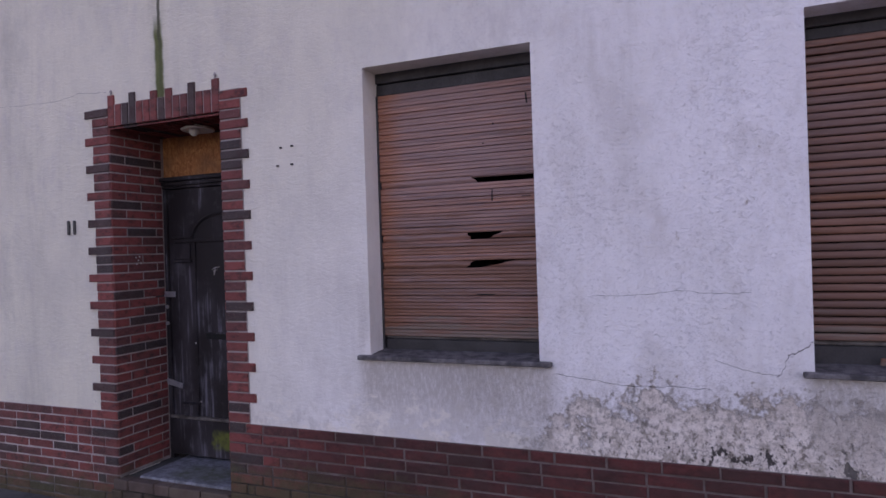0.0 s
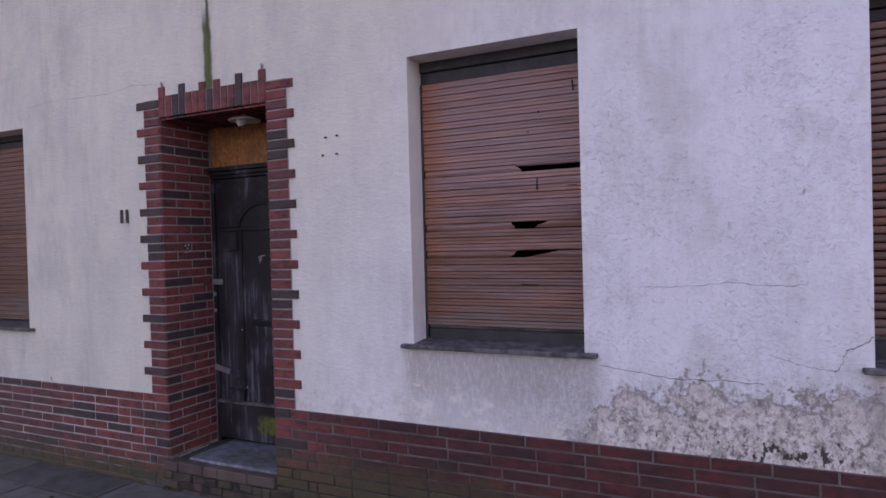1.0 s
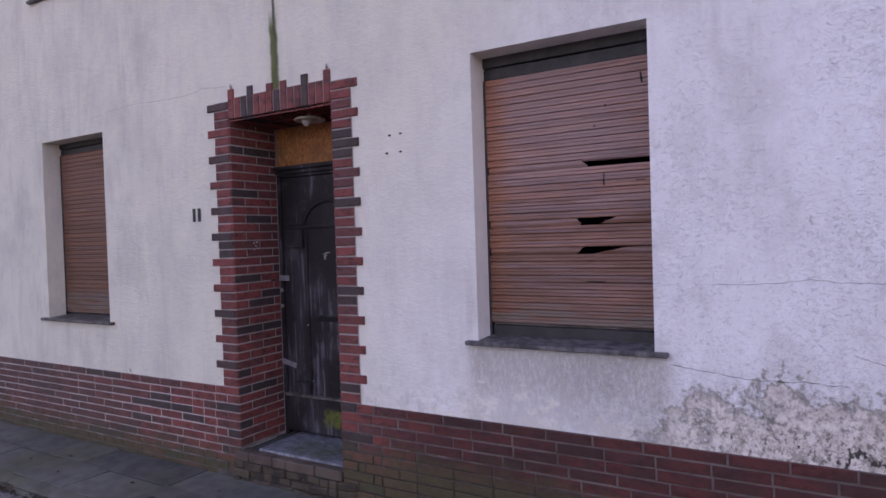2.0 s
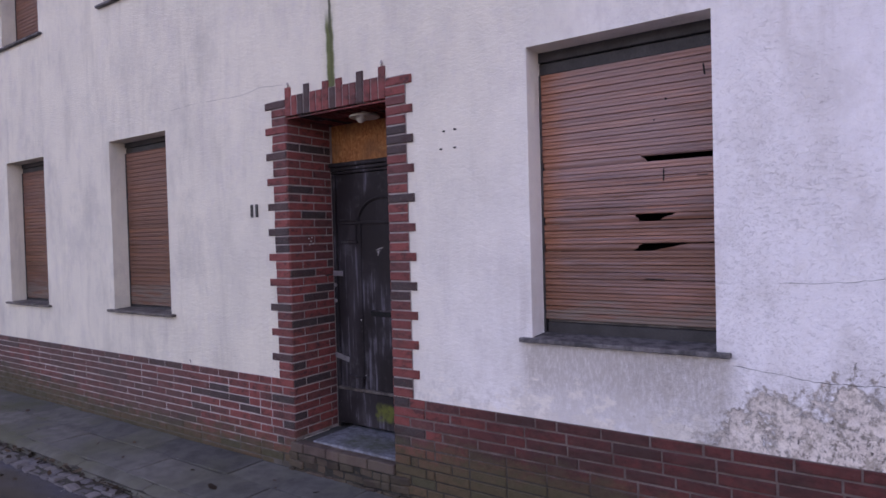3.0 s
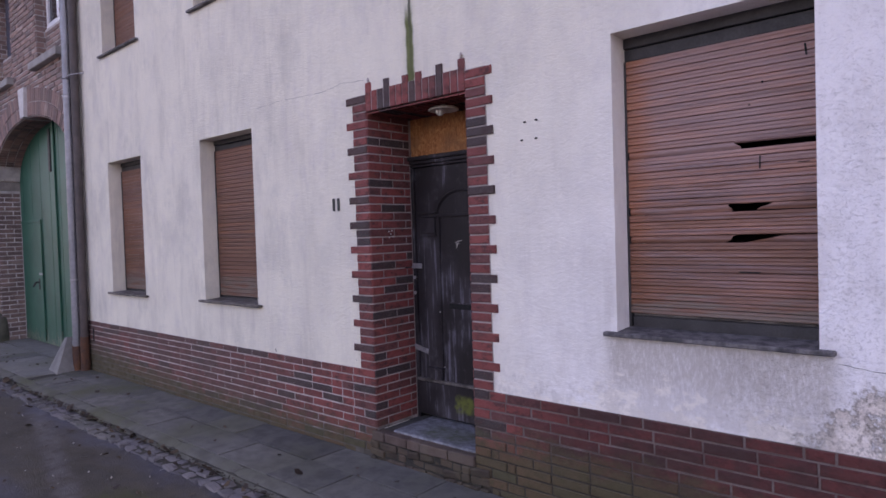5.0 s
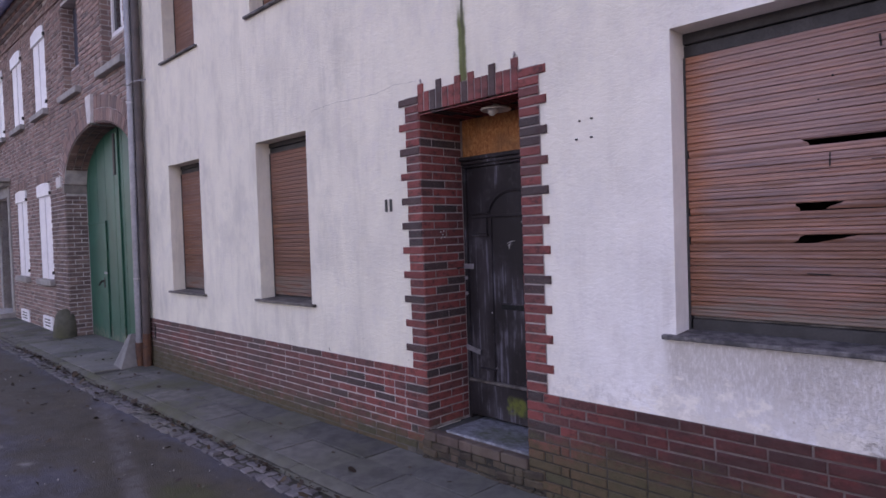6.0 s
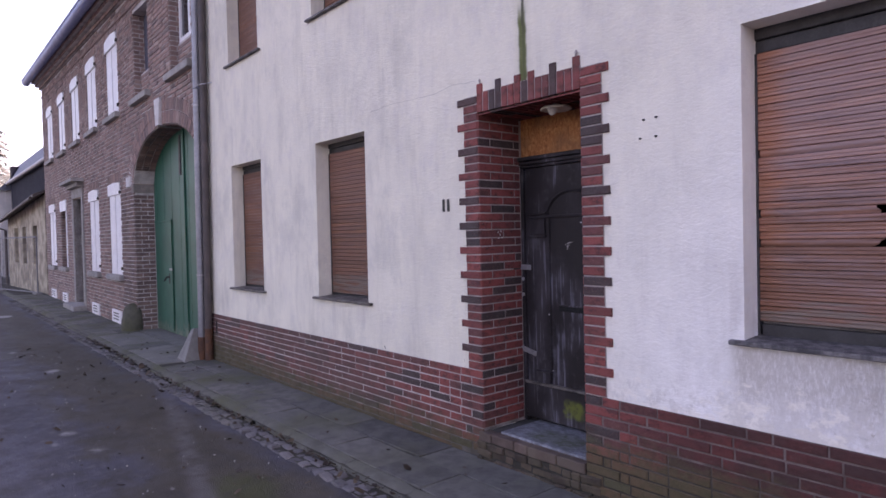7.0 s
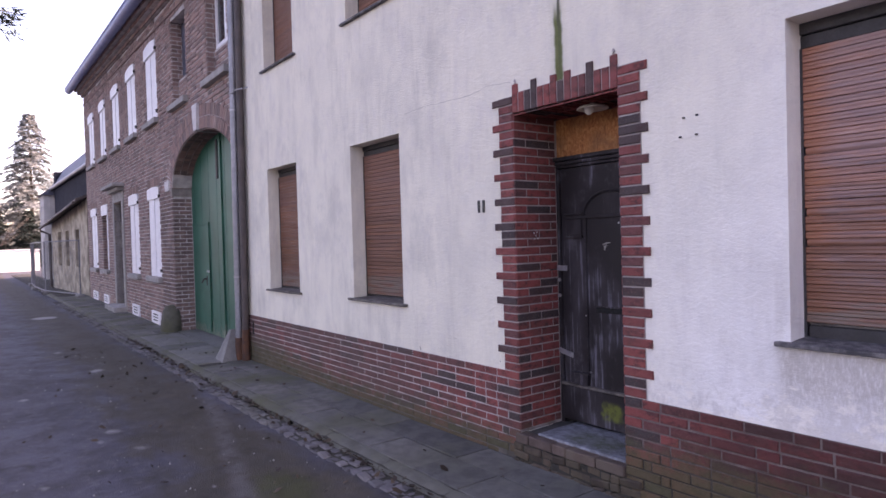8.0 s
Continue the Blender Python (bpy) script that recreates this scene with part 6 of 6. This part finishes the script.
# a spruce across the street, one long limb of which hangs over the road
near, _, _ = conifer((-17.0, -3.6, ROAD_Z), 12.5, 3.0, "tall dark spruce with a limb over the road", 14, 0.0, SPRUCE_DARK)
_rng = random.Random(9)
_limb, _spray = Mesh(), Mesh()
_pts = [Vector(p) for p in ((-17.0, -3.6, 7.1), (-16.8, -2.0, 7.0), (-16.4, -0.5, 6.75), (-16.1, 0.5, 6.55), (-16.0, 1.0, 6.5))]
_limb.tube(_pts, [0.06, 0.05, 0.035, 0.02, 0.008], 6)
for k in range(900):
    i = _rng.randint(0, 3)
    q = _pts[i].lerp(_pts[i + 1], _rng.random())
    q += Vector((_rng.gauss(0, 0.2), _rng.gauss(0, 0.04), -abs(_rng.gauss(0, 0.22)) + 0.04))
    d = Vector((_rng.uniform(-0.7, 0.7), _rng.uniform(0.0, 1.0), _rng.uniform(-0.9, 0.3))).normalized()
    w = _rng.uniform(0.04, 0.10)
    o = d.cross(Vector((_rng.uniform(-1, 1), _rng.uniform(-1, 1), 1))).normalized() * w * 0.25
    _spray.add([q, q + d * w + o, q + d * w * 2, q + d * w - o], [(0, 1, 2, 3)])
part("limb", _limb, BARK, near)
tagged(part("hanging_needles", _spray, SPRUCE_DARK, near), kind="stuff")

# ---------------------------------------------------------------- pavement, kerb, gutter
K_FOOT, K_BACK = 2.285, 2.412  # street face and back of the kerb


def drift(x):
    """How far the kerb line swings towards the houses beyond the white one."""
    return 0.006 * max(0.0, -9.2 - x)


def house_face(x):
    return WY - 0.014 if x > -9.15 else HY + 0.0181 * (-9.12 - x) - 0.004


_rng = random.Random(21)
pave = tagged(part("pavement", Mesh().box(-9.2, 5.2, K_BACK, WY, -0.3, PAVE_Z - 0.010), SOIL), "uneven mossy grey slab pavement along the house", "pavement", kind="structure")


def paving_slab(x0, x1, y0, y1, parent, material, swing=0.6):
    me = Mesh().soft_box(-(x1 - x0) / 2 + 0.0025, (x1 - x0) / 2 - 0.0025, -(y1 - y0) / 2 + 0.0025, (y1 - y0) / 2 - 0.0025, -0.05, 0, 0.004).data("slab", material)
    piece("slab", me, parent, pose((x0 + x1) / 2, (y0 + y1) / 2, PAVE_Z + _rng.uniform(-0.006, 0.004), _rng.uniform(-swing, swing * 0.7), _rng.uniform(-swing, swing), _rng.uniform(-0.6, 0.6)))


for y0, y1, x, size in ((2.776, 3.106, -9.14, 0.485), (K_BACK + 0.002, 2.772, -9.02, 0.50)):
    while x < 4.6:
        w = size * _rng.choice((1.0, 1.0, 1.0, 1.25)) + _rng.uniform(-0.02, 0.02)
        paving_slab(x, x + w, y0, y1, pave, SLAB)
        x += w
kerb = tagged(part("kerb", Mesh().box(-9.2, 5.2, K_FOOT + 0.02, K_BACK - 0.001, -0.3, PAVE_Z - 0.03), SOIL), "worn low kerb stones with moss", "kerb", kind="structure")
hpave = tagged(part("pavement", Mesh().add([(x, y, z) for x, ya, yb in ((-9.2, K_BACK, 3.07), (-51, K_BACK + 0.25, 3.8)) for y in (ya, yb) for z in (-0.3, PAVE_Z - 0.010)], [(0, 1, 3, 2), (4, 6, 7, 5), (0, 4, 5, 1), (2, 3, 7, 6), (0, 2, 6, 4), (1, 5, 7, 3)]), SOIL), "grey slab pavement before the brick house", "pavement", kind="structure")
hkerb = tagged(part("kerb", Mesh().add([(x, y, z) for x, d in ((-9.2, 0.0), (-51, 0.25)) for y in (K_FOOT + 0.02 + d, K_BACK - 0.001 + d) for z in (-0.3, PAVE_Z - 0.03)], [(0, 1, 3, 2), (4, 6, 7, 5), (0, 4, 5, 1), (2, 3, 7, 6), (0, 2, 6, 4), (1, 5, 7, 3)]), SOIL), "worn low kerb stones before the brick house", "kerb", kind="structure")


def kerb_stone(w):
    """A kerb stone worn to a rounded slope towards the street, uneven along its length."""
    vs, fs, n = [], [], 7
    for k in range(n):
        a = -w / 2 + w * k / (n - 1)
        e = 0.012 if k in (0, n - 1) else 0.0
        j = _rng.uniform(-0.006, 0.006)
        prof = [(0.063, -0.16), (0.063, -e), (0.02, -0.004 - e), (-0.022 + j, -0.014 - e), (-0.048 + j, -0.032), (-0.060 + j, -0.058), (-0.064, -0.16)]
        vs += [(a, y, z) for y, z in prof]
    q = len(prof)
    fs = [(k * q + i, k * q + (i + 1) % q, (k + 1) * q + (i + 1) % q, (k + 1) * q + i) for k in range(n - 1) for i in range(q)]
    return Mesh().add(vs, fs + [tuple(range(q)), tuple((n - 1) * q + i for i in range(q))])


x = 4.6
while x > -34:
    w = _rng.uniform(0.75, 1.05)
    xc = x - w / 2
    me = kerb_stone(w - 0.005).data("kerb_stone", KERB, True)
    piece("kerb_stone", me, kerb if xc > -9.2 else hkerb, pose(xc, (K_FOOT + K_BACK) / 2 + drift(xc), PAVE_Z - 0.003 + _rng.uniform(-0.005, 0.003), _rng.uniform(-1.5, 2.5), _rng.uniform(-0.4, 0.4), _rng.uniform(-0.6, 0.6)))
    x -= w
x = -9.2
while x > -25:
    w = _rng.uniform(0.45, 0.6)
    xc = x - w / 2
    near_y, far_y = K_BACK + drift(xc) + 0.003, house_face(xc)
    gate_zone = -12.95 < xc < -9.3
    rows = (0.0, 1.0) if gate_zone else (0.0, 0.5, 1.0)
    for f0, f1 in zip(rows, rows[1:]):
        paving_slab(x - w, x, near_y + (far_y - near_y) * f0, near_y + (far_y - near_y) * f1, hpave, APRON if gate_zone else SLAB, 0.5)
    x -= w
part("apron", Mesh().box(ARC_U - ARC_A + 0.01, ARC_U + ARC_A - 0.01, 0.013, 0.6, -0.2, PAVE_Z + 0.004).moved(HM), APRON, hpave, "pale concrete apron under the gate")
gutter = tagged(part("gutter", Mesh().add([(x, y, z) for x, d in ((-24.0, 0.09), (5.2, 0.0)) for y in (2.095 + d, K_FOOT + 0.025 + d) for z in (-0.3, ROAD_Z + 0.008)], [(0, 1, 3, 2), (4, 6, 7, 5), (0, 4, 5, 1), (2, 3, 7, 6), (0, 2, 6, 4), (1, 5, 7, 3)]), SOIL), "gutter strip of uneven grey setts beside the kerb", "gutter", kind="structure")


def sett(rng, w, d):
    """An uneven sett: a squarish split stone with worn edges."""
    base = [(-1, -1), (0.1, -1.08), (1, -0.95), (1.06, 0.1), (1, 1), (-0.1, 1.06), (-1, 0.96), (-1.05, -0.1)]
    ring = [(x * w / 2 * rng.uniform(0.86, 1.02), y * d / 2 * rng.uniform(0.86, 1.02)) for x, y in base]
    n = len(ring)
    vs = [(x, y, -0.05) for x, y in ring] + [(x, y, -0.010) for x, y in ring] + [(x * 0.88, y * 0.86, rng.uniform(-0.004, 0.003)) for x, y in ring] + [(0, 0, 0.003)]
    fs = [(i, (i + 1) % n, n + (i + 1) % n, n + i) for i in range(n)] + [(n + i, n + (i + 1) % n, 2 * n + (i + 1) % n, 2 * n + i) for i in range(n)] + [(2 * n + i, 2 * n + (i + 1) % n, 3 * n) for i in range(n)]
    return Mesh().add(vs, fs)


SETT_SHAPES = [sett(_rng, 0.145, 0.088) for _ in range(12)]
SETTS = [shape.data("sett", COBBLE) for shape in SETT_SHAPES]
_far = Mesh()
for y in (2.237, 2.148):
    x = 4.6
    while x > -23:
        w = _rng.uniform(0.09, 0.175)
        xc, k = x - w / 2, _rng.randrange(12)
        t = pose(xc, y + drift(xc) + _rng.uniform(-0.012, 0.012), ROAD_Z + 0.017 + _rng.uniform(-0.011, 0.007), _rng.uniform(-4, 4), _rng.uniform(-4, 4), _rng.uniform(-14, 14)) @ Matrix.Diagonal((w / 0.15, _rng.uniform(0.86, 1.06), 1, 1))
        if -12.5 < xc < -2.5:
            piece("sett", SETTS[k], gutter, t)
        elif _rng.random() < (1.0 if xc > -14 else 0.6):
            _far.add([t @ Vector(p) for p in SETT_SHAPES[k].v], SETT_SHAPES[k].f)
        x -= w
tagged(part("setts", _far, COBBLE, gutter), kind="stuff")
# dead leaves and grit along the gutter and on the slabs
_m = Mesh()
for i in range(760):
    x, band = _rng.uniform(-13.0, -2.6), _rng.random()
    if band < 0.55:
        y, z = 2.268 + _rng.gauss(0, 0.022) + drift(x), ROAD_Z + 0.03
    elif band < 0.82:
        y, z = 2.08 - abs(_rng.gauss(0, 0.9)), ROAD_Z + 0.012
    elif band < 0.88:
        y, z = _rng.uniform(2.5, 3.0), PAVE_Z + 0.006
    else:
        y, z = 2.19 + _rng.gauss(0, 0.05), ROAD_Z + 0.03
    r = _rng.uniform(0.010, 0.032) * (1.9 if i % 7 == 0 else 1.0)
    t = pose(x, y, z + 0.004, _rng.uniform(-35, 35), _rng.uniform(-35, 35), _rng.uniform(0, 360))
    n = 6
    ring = [(r * math.cos(2 * math.pi * k / n) * _rng.uniform(0.5, 1.3), r * 0.6 * math.sin(2 * math.pi * k / n) * _rng.uniform(0.6, 1.3), _rng.uniform(0, 0.006)) for k in range(n)]
    _m.add([t @ Vector((0, 0, 0.004))] + [t @ Vector(p) for p in ring], [(0, 1 + k, 1 + (k + 1) % n) for k in range(n)])
tagged(part("leaf_litter", _m, LITTER), "scattered dead brown leaves along gutter and slabs", "leaves", kind="stuff")

# pale chips and grit on the road
_m = Mesh()
for i in range(420):
    x, y = _rng.uniform(-12.0, -2.0), _rng.uniform(-1.6, 2.1)
    r = _rng.choice((0.003, 0.004, 0.005, 0.006, 0.010))
    t = pose(x, y, ROAD_Z + 0.012 + r * 0.3, _rng.uniform(0, 360), _rng.uniform(0, 360), _rng.uniform(0, 360))
    vs = [(r, 0, 0), (-r, 0, 0), (0, r * 1.3, 0), (0, -r * 0.9, 0), (0, 0, r * 0.6), (0, 0, -r * 0.6)]
    _m.add([t @ Vector(p) for p in vs], [(0, 2, 4), (2, 1, 4), (1, 3, 4), (3, 0, 4), (2, 0, 5), (1, 2, 5), (3, 1, 5), (0, 3, 5)])
tagged(part("grit", _m, SILLSTONE), "pale stone chips and grit scattered on the asphalt", "grit", kind="stuff")
